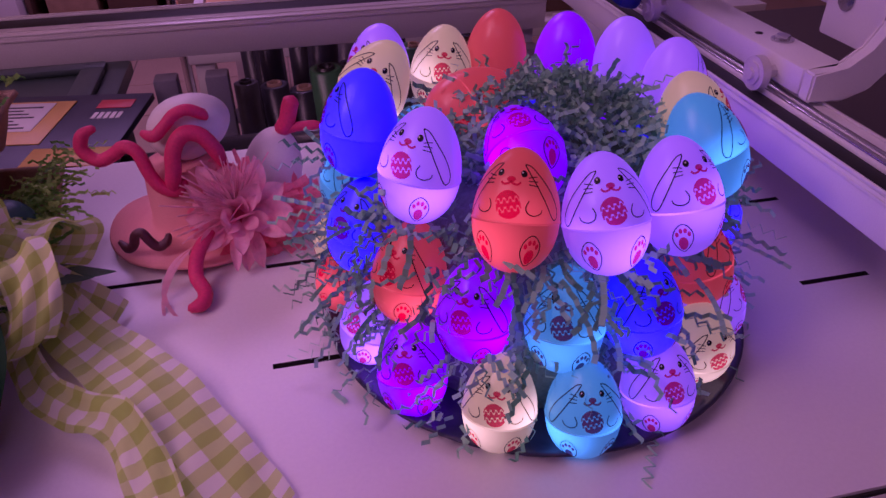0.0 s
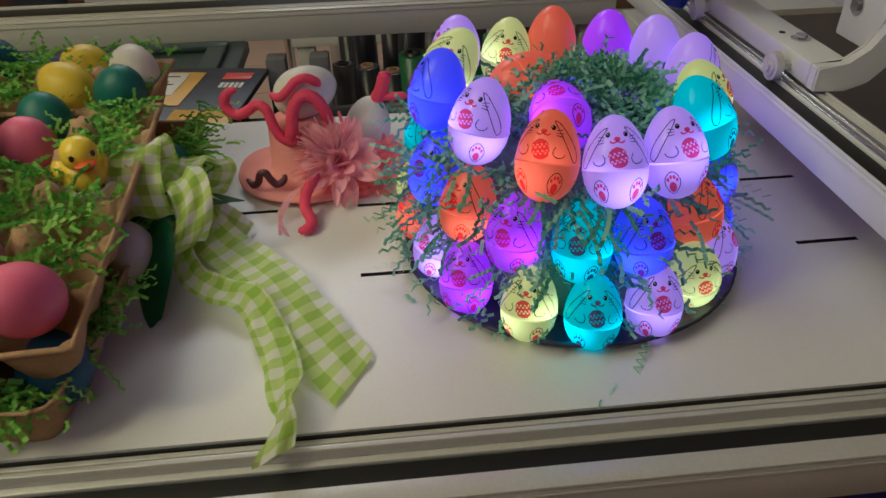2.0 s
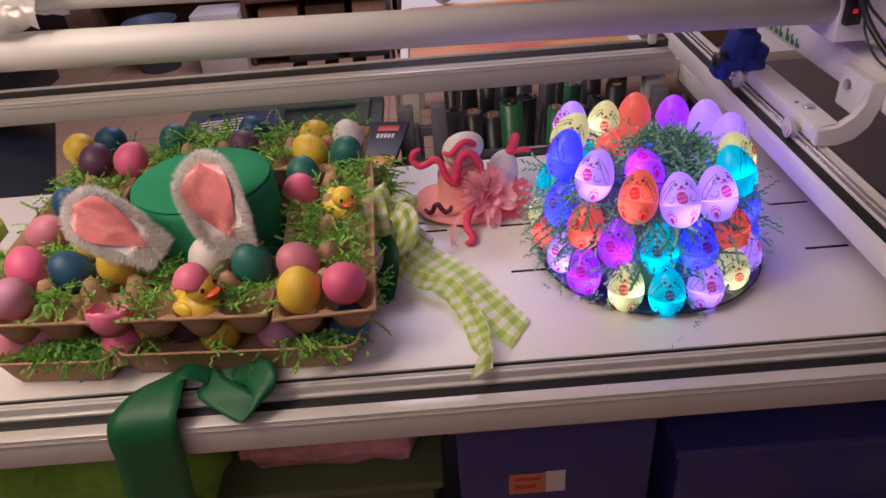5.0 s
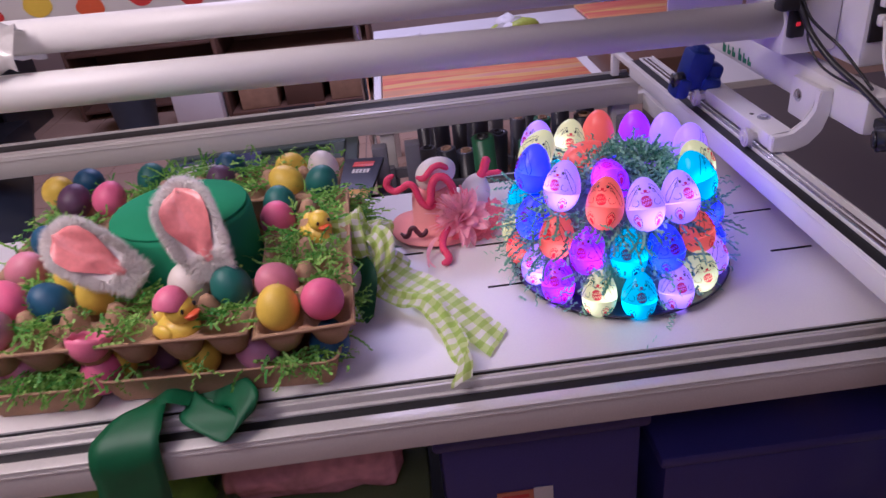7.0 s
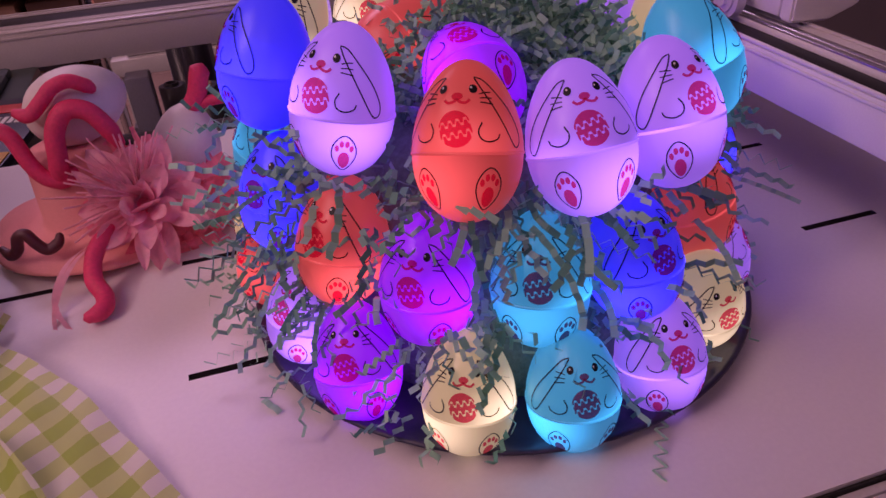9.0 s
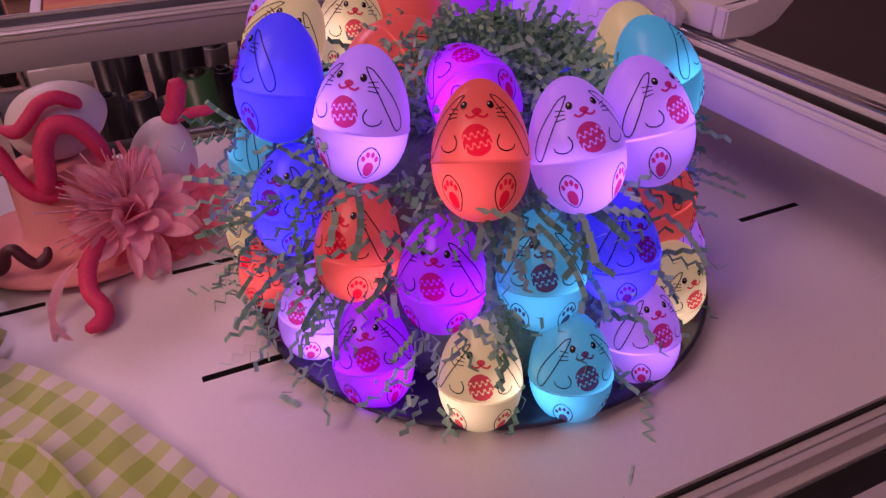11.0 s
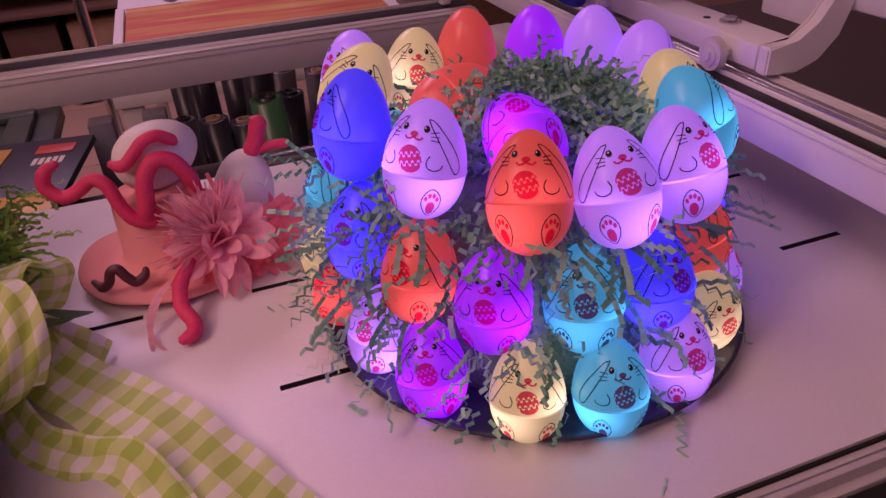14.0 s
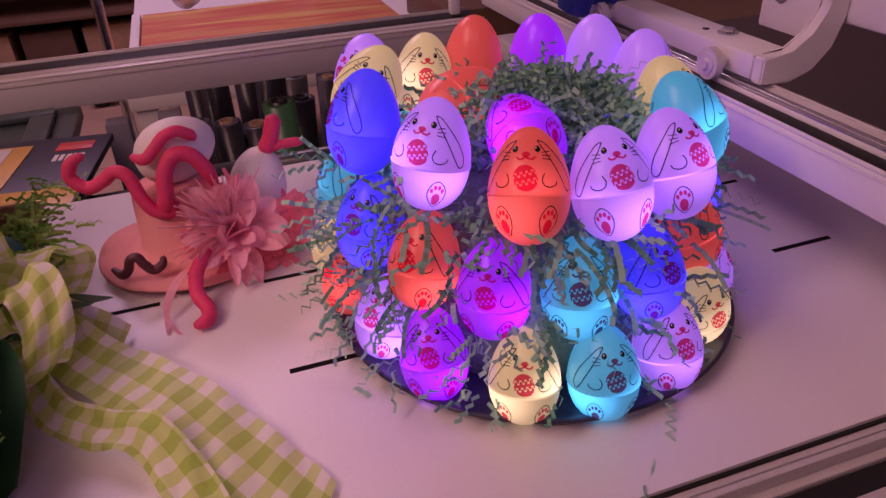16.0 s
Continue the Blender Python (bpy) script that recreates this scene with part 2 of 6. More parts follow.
SHELL_PINK = mat("pink_egg_shell", (0.80, 0.20, 0.34), 0.45, vary=0.08, scale=150, bump=0.08)
GREEN_SATIN = mat("dark_green_satin", (0.008, 0.100, 0.032), 0.48, vary=0.18, scale=60, bump=0.25, bump_scale=1500)
FLOOR_TILE = mat("tan_floor_tile", (0.44, 0.30, 0.20), 0.45, vary=0.14, scale=14, bump=0.1, bump_scale=120)
GROUT = mat("grey_grout", (0.26, 0.20, 0.16), 0.9, vary=0.2)
WALL_PAINT = mat("beige_wall_paint", (0.55, 0.45, 0.38), 0.85, vary=0.06, scale=6, bump=0.1)
DARK_TEAL = mat("dark_teal_plastic", (0.045, 0.075, 0.075), 0.45, vary=0.2, scale=20)
NAVY_CARD = mat("navy_glossy_card", (0.012, 0.018, 0.045), 0.42, vary=0.1)
YELLOW_CARD = mat("ochre_card", (0.72, 0.42, 0.03), 0.4, vary=0.08)
RED_CARD = mat("red_card", (0.62, 0.05, 0.03), 0.4, vary=0.08)
WHITE_CARD = mat("white_card", (0.74, 0.72, 0.70), 0.5, vary=0.05)
VINYL_DARK = mat("dark_vinyl_roll", (0.03, 0.03, 0.04), 0.30, vary=0.3, scale=30)
VINYL_GREY = mat("grey_vinyl_roll", (0.09, 0.085, 0.09), 0.30, vary=0.2, scale=30)
VINYL_GREEN = mat("green_vinyl_roll", (0.04, 0.16, 0.07), 0.30, vary=0.2, scale=30)
GREY_POST = mat("grey_painted_post", (0.22, 0.22, 0.27), 0.5, vary=0.1)
NAVY_BIN = mat("navy_plastic_bin", (0.05, 0.045, 0.23), 0.35, vary=0.2, scale=10)
GREEN_BAG = mat("green_plastic_bag", (0.24, 0.48, 0.02), 0.4, vary=0.3, scale=20, bump=0.6, bump_scale=60)
PINK_PACK = mat("pink_packed_cloth", (0.62, 0.30, 0.34), 0.25, vary=0.35, scale=60, bump=0.6, bump_scale=60)
BROWN_BOX = mat("brown_furniture", (0.14, 0.075, 0.045), 0.55, vary=0.3, scale=12)
BLUE_BUCKET = mat("faded_blue_bucket", (0.10, 0.15, 0.24), 0.5, vary=0.2, scale=20)
TISSUE = mat("lime_tissue", (0.50, 0.60, 0.06), 0.5, vary=0.2, scale=40, bump=0.7, bump_scale=80, trans=0.3)
CLEAR_FILM = mat("crumpled_clear_film", (0.62, 0.60, 0.58), 0.12, vary=0.25, scale=60, bump=0.8, bump_scale=60, trans=0.4)
BROWN_TABLE = mat("dark_grey_brown_laminate", (0.10, 0.085, 0.08), 0.5, vary=0.1, scale=10)
# Near-black: the slots' shade put into the colour; also covers parts under the bed.
SLOT_SHADE_UNDERSIDE = mat("slot_shade_and_underside", (0.02, 0.018, 0.018), 0.8)


# ---- helpers for meshes ----
def part(name, bm, material, parent=None, label="", smooth=True):
    mesh = bpy.data.meshes.new(name)
    bmesh.ops.recalc_face_normals(bm, faces=bm.faces)
    bm.to_mesh(mesh)
    bm.free()
    for m in material if isinstance(material, (list, tuple)) else [material]:
        mesh.materials.append(m)
    if smooth:
        mesh.polygons.foreach_set("use_smooth", [True] * len(mesh.polygons))
    ob = new(name, mesh)
    if parent:
        ob.parent = parent
    return tagged(ob, label)


def sharp(ob, degrees=35):
    ob.data.set_sharp_from_angle(angle=radians(degrees))
    return ob


def thing(name, m, label, category, group="", kind=""):
    ob = new(name)
    ob.empty_display_size = 0.02
    ob.matrix_world = m if isinstance(m, Matrix) else Matrix.Translation(m)
    return tagged(ob, label, category, group, kind)


def box(bm, x0, x1, y0, y1, z0, z1, bevel=0.0, seg=2):
    r = bmesh.ops.create_cube(bm, size=1, matrix=Matrix.Translation(((x0 + x1) / 2, (y0 + y1) / 2, (z0 + z1) / 2)) @ Matrix.Diagonal((x1 - x0, y1 - y0, z1 - z0, 1)))
    if bevel:
        es = {e for v in r["verts"] for e in v.link_edges}
        bmesh.ops.bevel(bm, geom=list(es), offset=bevel, segments=seg, affect="EDGES", profile=0.5)
    return bm


def boxes(*rows, bevel=0.0, m=None):
    bm = bmesh.new()
    for r in rows:
        box(bm, *r, bevel=bevel)
    if m:
        bmesh.ops.transform(bm, matrix=m, verts=bm.verts)
    return bm


def spline(pts, n):
    """A smooth line through the points, n steps for each leg."""
    p = [Vector(q) for q in pts]
    p = [2 * p[0] - p[1]] + p + [2 * p[-1] - p[-2]]
    out = []
    for i in range(1, len(p) - 2):
        for k in range(n):
            t = k / n
            out.append(0.5 * ((2 * p[i]) + (p[i + 1] - p[i - 1]) * t + (2 * p[i - 1] - 5 * p[i] + 4 * p[i + 1] - p[i + 2]) * t * t + (3 * p[i] - p[i - 1] - 3 * p[i + 1] + p[i + 2]) * t ** 3))
    return out + [p[-2]]


def tube(bm, pts, radius, sides=10, taper=None):
    """A round tube along the points, with domed ends."""
    pts = [Vector(p) for p in pts]
    n = len(pts)
    up, rings = Vector((0.13, 0.21, 1)).normalized(), []
    for i, p in enumerate(pts):
        t = (pts[min(i + 1, n - 1)] - pts[max(i - 1, 0)]).normalized()
        a = t.cross(up)
        if a.length < 0.05:
            a = t.cross(Vector((1, 0, 0)))
        a.normalize()
        b = t.cross(a)
        up = a.cross(t)
        r = radius * (taper(i / (n - 1)) if taper else 1)
        rings.append([bm.verts.new(p + (a * math.cos(k * math.tau / sides) + b * math.sin(k * math.tau / sides)) * r) for k in range(sides)])
    for r0, r1 in zip(rings, rings[1:]):
        for k in range(sides):
            bm.faces.new((r0[k], r0[(k + 1) % sides], r1[(k + 1) % sides], r1[k]))
    for ring, q, s in ((rings[0], pts[0] - pts[1], -1), (rings[-1], pts[-1] - pts[-2], 1)):
        tip = bm.verts.new((pts[0] if s < 0 else pts[-1]) + q.normalized() * radius * (taper(0 if s < 0 else 1) if taper else 1) * 0.6)
        for k in range(sides):
            bm.faces.new((ring[k], ring[(k + 1) % sides], tip))
    return bm


def rod(bm, p, q, radius, sides=16):
    p, q = Vector(p), Vector(q)
    m = Matrix.Translation((p + q) / 2) @ (q - p).to_track_quat("Z", "Y").to_matrix().to_4x4()
    bmesh.ops.create_cone(bm, cap_ends=True, segments=sides, radius1=radius, radius2=radius, depth=(q - p).length, matrix=m)
    return bm


def lathe(bm, profile, sides=28, m=None):
    """A turned body from (radius, height) pairs."""
    rings = []
    for r, z in profile:
        if r < 1e-6:
            rings.append([bm.verts.new((0, 0, z))])
        else:
            rings.append([bm.verts.new((r * math.cos(k * math.tau / sides), r * math.sin(k * math.tau / sides), z)) for k in range(sides)])
    for a, b in zip(rings, rings[1:]):
        for k in range(sides):
            j = (k + 1) % sides
            if len(a) == 1:
                bm.faces.new((a[0], b[k], b[j]))
            elif len(b) == 1:
                bm.faces.new((a[k], a[j], b[0]))
            else:
                bm.faces.new((a[k], a[j], b[j], b[k]))
    if m:
        bmesh.ops.transform(bm, matrix=m, verts=[v for r in rings for v in r])
    return bm


def strip(bm, pts, sides, width, uv=None, ripple=0.0, across=6):
    """A band of cloth along the points; sides gives the way across at each point."""
    lay = bm.loops.layers.uv.verify()
    rows, run, last = [], 0.0, None
    for i, (p, s) in enumerate(zip(pts, sides)):
        p, s = Vector(p), Vector(s).normalized()
        run += (p - last).length if last is not None else 0
        last = p
        t = (Vector(pts[min(i + 1, len(pts) - 1)]) - Vector(pts[max(i - 1, 0)])).normalized()
        nrm = s.cross(t).normalized()
        row = []
        for k in range(across + 1):
            f = k / across - 0.5
            w = width(i / (len(pts) - 1)) if callable(width) else width
            off = ripple * math.sin(run * 130 + k * 1.3) * (0.4 + abs(f))
            row.append((bm.verts.new(p + s * f * w + nrm * off), run, f * (width(0.0) if callable(width) else width)))
        rows.append(row)
    for a, b in zip(rows, rows[1:]):
        for k in range(across):
            f = bm.faces.new((a[k][0], a[k + 1][0], b[k + 1][0], b[k][0]))
            for loop, q in zip(f.loops, (a[k], a[k + 1], b[k + 1], b[k])):
                loop[lay].uv = (q[1] + 0.1, q[2] + 0.1)
    return bm


def crinkle(bm, rnd, start, way, length, width=0.0022, fold=0.0032, bend=0.3, swing=0.35):
    """One shred of crinkle paper: a narrow band folded in a zigzag, that curls along its way."""
    way = Vector(way).normalized()
    side = way.cross(Vector((rnd.uniform(-1, 1), rnd.uniform(-1, 1), rnd.uniform(-1, 1)))).normalized()
    p, prev = Vector(start), None
    n = max(3, int(length / fold))
    turn = Vector((rnd.uniform(-1, 1), rnd.uniform(-1, 1), rnd.uniform(-1.2, 0.5))) * bend / n
    for i in range(n + 1):
        nrm = way.cross(side).normalized()
        q = p + nrm * fold * swing * (1 if i % 2 else -1)
        a, b = bm.verts.new(q + side * width / 2), bm.verts.new(q - side * width / 2)
        if prev:
            bm.faces.new((prev[0], prev[1], b, a))
        prev = (a, b)
        p = p + way * fold
        way = (way + turn * 2).normalized()
        side = (side - way * side.dot(way)).normalized()


def egg_profile(width, height, n=20, lo=0.0, hi=1.0, swell=0.14):
    """Radius and height of an egg from its blunt foot (0) to its tip (1)."""
    out = []
    for i in range(n + 1):
        a = math.pi * (lo + (hi - lo) * i / n)
        out.append((width / 2 * math.sin(a) * (1 + swell * math.cos(a)) if 0 < lo + (hi - lo) * i / n < 1 else 0.0, -height / 2 * math.cos(a)))
    return out


def slab(name, rows, material, label, category="", kind="structure", bevel=0.002):
    return sharp(tagged(part(name, boxes(*rows, bevel=bevel), material), label, category or name.split("_")[0], kind=kind))


# ---- the room ----
FLOOR_Z = -0.72
slab("floor", [(-4.2, 3.2, -2.6, 5.0, FLOOR_Z - 0.1, FLOOR_Z - 0.004)], GROUT, "grey grout bed under tan floor tiles", bevel=0)
slab("ceiling", [(-4.2, 3.2, -2.6, 5.0, 1.70, 1.80)], WALL_PAINT, "plain light ceiling", bevel=0)
slab("wall_north", [(-4.2, 3.2, 4.9, 5.0, FLOOR_Z, 1.70)], WALL_PAINT, "plain beige painted wall", bevel=0)
slab("wall_south", [(-4.2, 3.2, -2.6, -2.5, FLOOR_Z, 1.70)], WALL_PAINT, "plain beige painted wall", bevel=0)
slab("wall_west", [(-4.2, -4.1, -2.5, 4.9, FLOOR_Z, 1.70)], WALL_PAINT, "plain beige painted wall", bevel=0)
slab("wall_east", [(3.1, 3.2, -2.5, 4.9, FLOOR_Z, 1.70)], WALL_PAINT, "plain beige painted wall", bevel=0)
for x, y in ((-1.2, 0.2), (-0.6, 2.5), (-0.4, -1.2)):
    lampcase = thing("ceiling_lamp", (x, y, 1.70), "white framed ceiling lamp panel", "lamp", "ceiling lamps")
    part("frame", boxes((-0.65, 0.65, -0.35, -0.31, -0.06, 0), (-0.65, 0.65, 0.31, 0.35, -0.06, 0), (-0.65, -0.61, -0.31, 0.31, -0.06, 0), (0.61, 0.65, -0.31, 0.31, -0.06, 0), bevel=0.003), WHITE_PAINT, lampcase, smooth=False)

# ---- the machine bed, its slots and rails ----
SLOT_ROWS = {0.360: [-0.506, -0.385, -0.265, -0.145, -0.025, 0.095, 0.216], 0.4665: [-0.513, -0.392, -0.2725, -0.147, -0.027, 0.093, 0.2155]}
SLOT_LEN, SLOT_W = 0.053, 0.0046
bed = thing("machine_bed", (0, 0, 0), "white laminate machine bed with rows of short slots", "machine bed", kind="structure")
bm = bmesh.new()
X0, X1, Y0, Y1 = -1.25, 0.335, 0.203, 0.664
ys = sorted({Y0, Y1, *[y + s * SLOT_W / 2 for y in SLOT_ROWS for s in (-1, 1)]})
for ya, yb in zip(ys, ys[1:]):
    row = next((v for y, v in SLOT_ROWS.items() if ya < y < yb), [])
    xs = sorted({X0, X1, *[x for s in row for x in (s, s + SLOT_LEN)]})
    for xa, xb in zip(xs, xs[1:]):
        if any(abs(xa - s) < 1e-6 for s in row):
            # Slot walls take the near-black second material, with the recess's shade in its colour.
            for q in (((xa, ya), (xb, ya)), ((xb, ya), (xb, yb)), ((xb, yb), (xa, yb)), ((xa, yb), (xa, ya))):
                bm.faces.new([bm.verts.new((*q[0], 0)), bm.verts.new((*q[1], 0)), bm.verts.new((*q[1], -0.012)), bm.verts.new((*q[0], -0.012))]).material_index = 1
        else:
            for z in (0, -0.012):
                bm.faces.new([bm.verts.new((x, y, z)) for x, y in ((xa, ya), (xb, ya), (xb, yb), (xa, yb))])
for q in (((X0, Y0), (X1, Y0)), ((X1, Y0), (X1, Y1)), ((X1, Y1), (X0, Y1)), ((X0, Y1), (X0, Y0))):
    bm.faces.new([bm.verts.new((*q[0], 0)), bm.verts.new((*q[1], 0)), bm.verts.new((*q[1], -0.012)), bm.verts.new((*q[0], -0.012))])
bmesh.ops.remove_doubles(bm, verts=bm.verts, dist=1e-5)
part("top_sheet", bm, [WHITE_BED, SLOT_SHADE_UNDERSIDE], bed, smooth=False)
# Backing below the slots, coloured near-black so that they look deep and shaded.
part("under_sheet", boxes((X0 + 0.01, X1 - 0.01, Y0 + 0.01, Y1 - 0.01, -0.020, -0.0125)), SLOT_SHADE_UNDERSIDE, bed, smooth=False)


def rail(name, length, label, face=0.040, width=0.040, slot=(0.46, 0.80)):
    """An aluminium section along x, its top with a black slot between two ridges, its base at the origin's height."""
    ob = thing(name, (0, 0, 0), label, "rail", kind="structure")
    sharp(part("section", boxes((0, length, 0, width, 0, face), (0, length, 0.0, width * slot[0], face, face + 0.003), (0, length, width * slot[1], width, face, face + 0.004), bevel=0.0012), ALU, ob))
    sharp(part("face_ridge", boxes((0, length, -0.0008, 0.0, face * 0.84, face * 0.92), bevel=0.0006), ALU, ob))
    sharp(part("slot_insert", boxes((0, length, width * slot[0] + 0.0004, width * slot[1] - 0.0004, face, face + 0.0012), bevel=0.0004), BLACK_RUBBER, ob))
    sharp(part("inner_lip", boxes((0, length, width - 0.004, width - 0.002, face + 0.004, face + 0.006), bevel=0.0005), ALU, ob))
    return ob


front = rail("rail_front", 1.75, "satin aluminium front rail with black slot", face=0.036, width=0.044, slot=(0.36, 0.68))
front.matrix_world = pose(-1.30, 0.158, -0.0535)
# Thin black line between the bed's edge and the front rail.
part("edge_strip", boxes((0.05, 1.635, 0.0436, 0.0446, 0.0401, 0.0515)), BLACK_RUBBER, front, "thin black strip along the bed's edge", smooth=False)
for y in (0.0345, 0.0392):
    sharp(part("ridge", boxes((0.05, 1.72, y, y + 0.0040, 0.0401, 0.0495), bevel=0.0008), ALU, front))
rear = rail("rail_rear", 1.74, "satin aluminium rear rail with black slot", face=0.044, width=0.086, slot=(0.40, 0.93))
sharp(part("top_groove", boxes((0, 1.74, 0.013, 0.017, 0.0472, 0.0484), bevel=0.0005), ALU, rear))
rear.matrix_world = pose(-1.46, 1.069, -0.042)
side = rail("rail_side", 0.88, "white side rail with black slot carrying the gantry", face=0.028, width=0.046, slot=(0.05, 0.40))
part("steel_strip", boxes((0.01, 0.87, 0.0205, 0.0250, 0.0285, 0.0335), (0.01, 0.87, 0.0290, 0.0335, 0.0285, 0.0325), bevel=0.0006), STEEL, side, "bright steel running strips")
side.matrix_world = pose(0.2095, 0.92, 0.067, 0, 0, -90)
slab("corner_bracket", [(0.236, 0.252, 0.885, 1.13, 0.0545, 0.0665), (0.236, 0.252, 1.115, 1.13, 0.0070, 0.0545)], WHITE_PAINT, "white bracket carrying the side rail on the rear rail", "bracket")
for ch in side.children:
    if ch.name.startswith("section") or ch.name.startswith("face"):
        ch.data.materials[0] = WHITE_PAINT
for x, y, z0, z1 in ((0.250, 1.11, FLOOR_Z, -0.0425), (-1.4, 1.11, FLOOR_Z, -0.0425), (0.43, 0.18, FLOOR_Z, -0.054), (-1.2, 0.18, FLOOR_Z, -0.054)):
    slab("frame_leg", [(x - 0.02, x + 0.02, y - 0.018, y + 0.018, z0, z1)], WHITE_PAINT, "white painted machine frame leg", "leg", kind="structure")
slab("frame_beam", [(-1.2, 0.33, 0.30, 0.34, -0.06, -0.0205)], SLOT_SHADE_UNDERSIDE, "dark beam under the machine bed", "beam")
slab("frame_beam", [(-1.2, -1.16, 0.203, 1.068, -0.055, -0.0205)], WHITE_PAINT, "white frame beam under the bed", "beam")
slab("frame_beam", [(0.29, 0.33, 0.203, 1.068, -0.055, -0.0205)], WHITE_PAINT, "white frame beam under the bed", "beam")

# ---- the gantry ----
gantry = thing("gantry", (0.30, 0.50, 0.10), "white gantry with two long round tubes and end plates", "gantry")
g = lambda bm: (bmesh.ops.translate(bm, vec=(-0.30, -0.50, -0.10), verts=bm.verts), bm)[1]
part("front_tube", g(rod(bmesh.new(), (-1.35, 0.514, 0.283), (0.266, 0.514, 0.249), 0.0225, 32)), WHITE_PAINT, gantry, "long white round tube")
part("rear_tube", g(rod(bmesh.new(), (-1.0, 0.566, 0.331), (0.30, 0.566, 0.3007), 0.0215, 32)), WHITE_PAINT, gantry, "long white round tube")
sharp(part("foot_plate", g(boxes((0.236, 0.272, 0.440, 0.72, 0.1035, 0.1235), bevel=0.003)), WHITE_PAINT, gantry, "white foot plate riding on the side rail"))
gusset = bmesh.new()
PROFILE = [(0.236, 0.103), (0.264, 0.101), (0.284, 0.108), (0.299, 0.124), (0.306, 0.146), (0.306, 0.178), (0.290, 0.178), (0.288, 0.152), (0.278, 0.136), (0.262, 0.1245), (0.236, 0.1235)]
near = [gusset.verts.new((x, 0.428, z)) for x, z in PROFILE]
far = [gusset.verts.new((x, 0.4395, z)) for x, z in PROFILE]
gusset.faces.new(near)
gusset.faces.new(far[::-1])
for k in range(len(PROFILE)):
    q = (k + 1) % len(PROFILE)
    gusset.faces.new((near[k], near[q], far[q], far[k]))
bmesh.ops.bevel(gusset, geom=list(gusset.edges), offset=0.0015, segments=2, affect="EDGES")
sharp(part("gusset", g(gusset), WHITE_PAINT, gantry, "white curved bracket from the foot up to the arm"))
sharp(part("upright_bracket", g(boxes((0.2935, 0.305, 0.4400, 0.506, 0.124, 0.176), bevel=0.003)), WHITE_PAINT, gantry))
sharp(part("long_arm", g(boxes((0.306, 0.346, 0.362, 0.82, 0.138, 0.188), bevel=0.010)), WHITE_PAINT, gantry, "long white arm with green lettering"))
sharp(part("end_plate", g(boxes((0.264, 0.336, 0.489, 0.60, 0.208, 0.42), bevel=0.004)), WHITE_PAINT, gantry))
sharp(part("motor_housing", g(boxes((0.337, 0.42, 0.440, 0.60, 0.196, 0.42), bevel=0.006)), WHITE_PAINT, gantry, "white motor housing"))
sharp(part("rear_panel", g(boxes((0.157, 0.2635, 0.604, 0.610, 0.239, 0.369), bevel=0.002)), WHITE_PAINT, gantry, "pale cover panel behind the tubes"))
for x in (0.167, 0.197):
    part("panel_screw", g(rod(bmesh.new(), (x, 0.6005, 0.249), (x, 0.6038, 0.249), 0.0035, 12)), STEEL, gantry)
arm_print = bmesh.new()
for k, (dy, h) in enumerate(((0, .022), (.018, .014), (.034, .014), (.056, .018), (.072, .014), (.088, .012))):
    box(arm_print, 0.3048, 0.3056, 0.742 - dy - 0.010, 0.742 - dy, 0.148, 0.148 + h * 0.5)
    box(arm_print, 0.3048, 0.3056, 0.742 - dy - 0.003, 0.742 - dy, 0.148, 0.148 + h)
part("green_marks", g(arm_print), mat("green_marker", (0.03, 0.22, 0.12), 0.5), gantry, "green lettering bars", smooth=False)
for p, q in (((0.2355, 0.497, 0.1237), (0, 0, 1)), ((0.2933, 0.484, 0.155), (-1, 0, 0))):
    v = Vector(p) + (Vector((0.022, 0, 0)) if q[2] else Vector())
    bm = rod(bmesh.new(), v, v + Vector(q) * 0.004, 0.0055, 6)
    rod(bm, v, v + Vector(q) * 0.0012, 0.0085, 20)
    sharp(part("bolt", g(bm), STEEL, gantry, "bright steel hex bolt"))
part("screw_hole", g(rod(bmesh.new(), (0.250, 0.516, 0.1236), (0.250, 0.516, 0.1241), 0.003, 14)), BLACK_RUBBER, gantry)
for y in (0.470, 0.64):
    bm = rod(bmesh.new(), (0.2190, y, 0.111), (0.2255, y, 0.111), 0.0125, 28)
    rod(bm, (0.2175, y, 0.111), (0.2270, y, 0.111), 0.0085, 24)
    rod(bm, (0.2150, y, 0.111), (0.2370, y, 0.111), 0.0048, 6)
    sharp(part("guide_wheel", g(bm), ALU, gantry, "dull metal guide wheel with a bolt"))
knob = part("clamp_knob", g(boxes((0.201, 0.240, 0.638, 0.674, 0.120, 0.181), (0.192, 0.216, 0.634, 0.668, 0.107, 0.140), (0.230, 0.262, 0.632, 0.662, 0.1242, 0.146), (0.238, 0.263, 0.640, 0.668, 0.132, 0.164), (0.208, 0.232, 0.646, 0.668, 0.178, 0.188), bevel=0.0075, m=pose(0.222, 0.65, 0.14, 8, 13, 6) @ pose(-0.222, -0.65, -0.14))), BLUE_PLASTIC, gantry, "dark blue plastic clamp")
sharp(knob)
bm = rod(bmesh.new(), (0.188, 0.648, 0.140), (0.204, 0.648, 0.140), 0.011, 18)
part("screw", g(rod(bm, (0.185, 0.648, 0.140), (0.188, 0.648, 0.140), 0.005, 12)), BLACK_PLASTIC, knob, "black clamp screw")
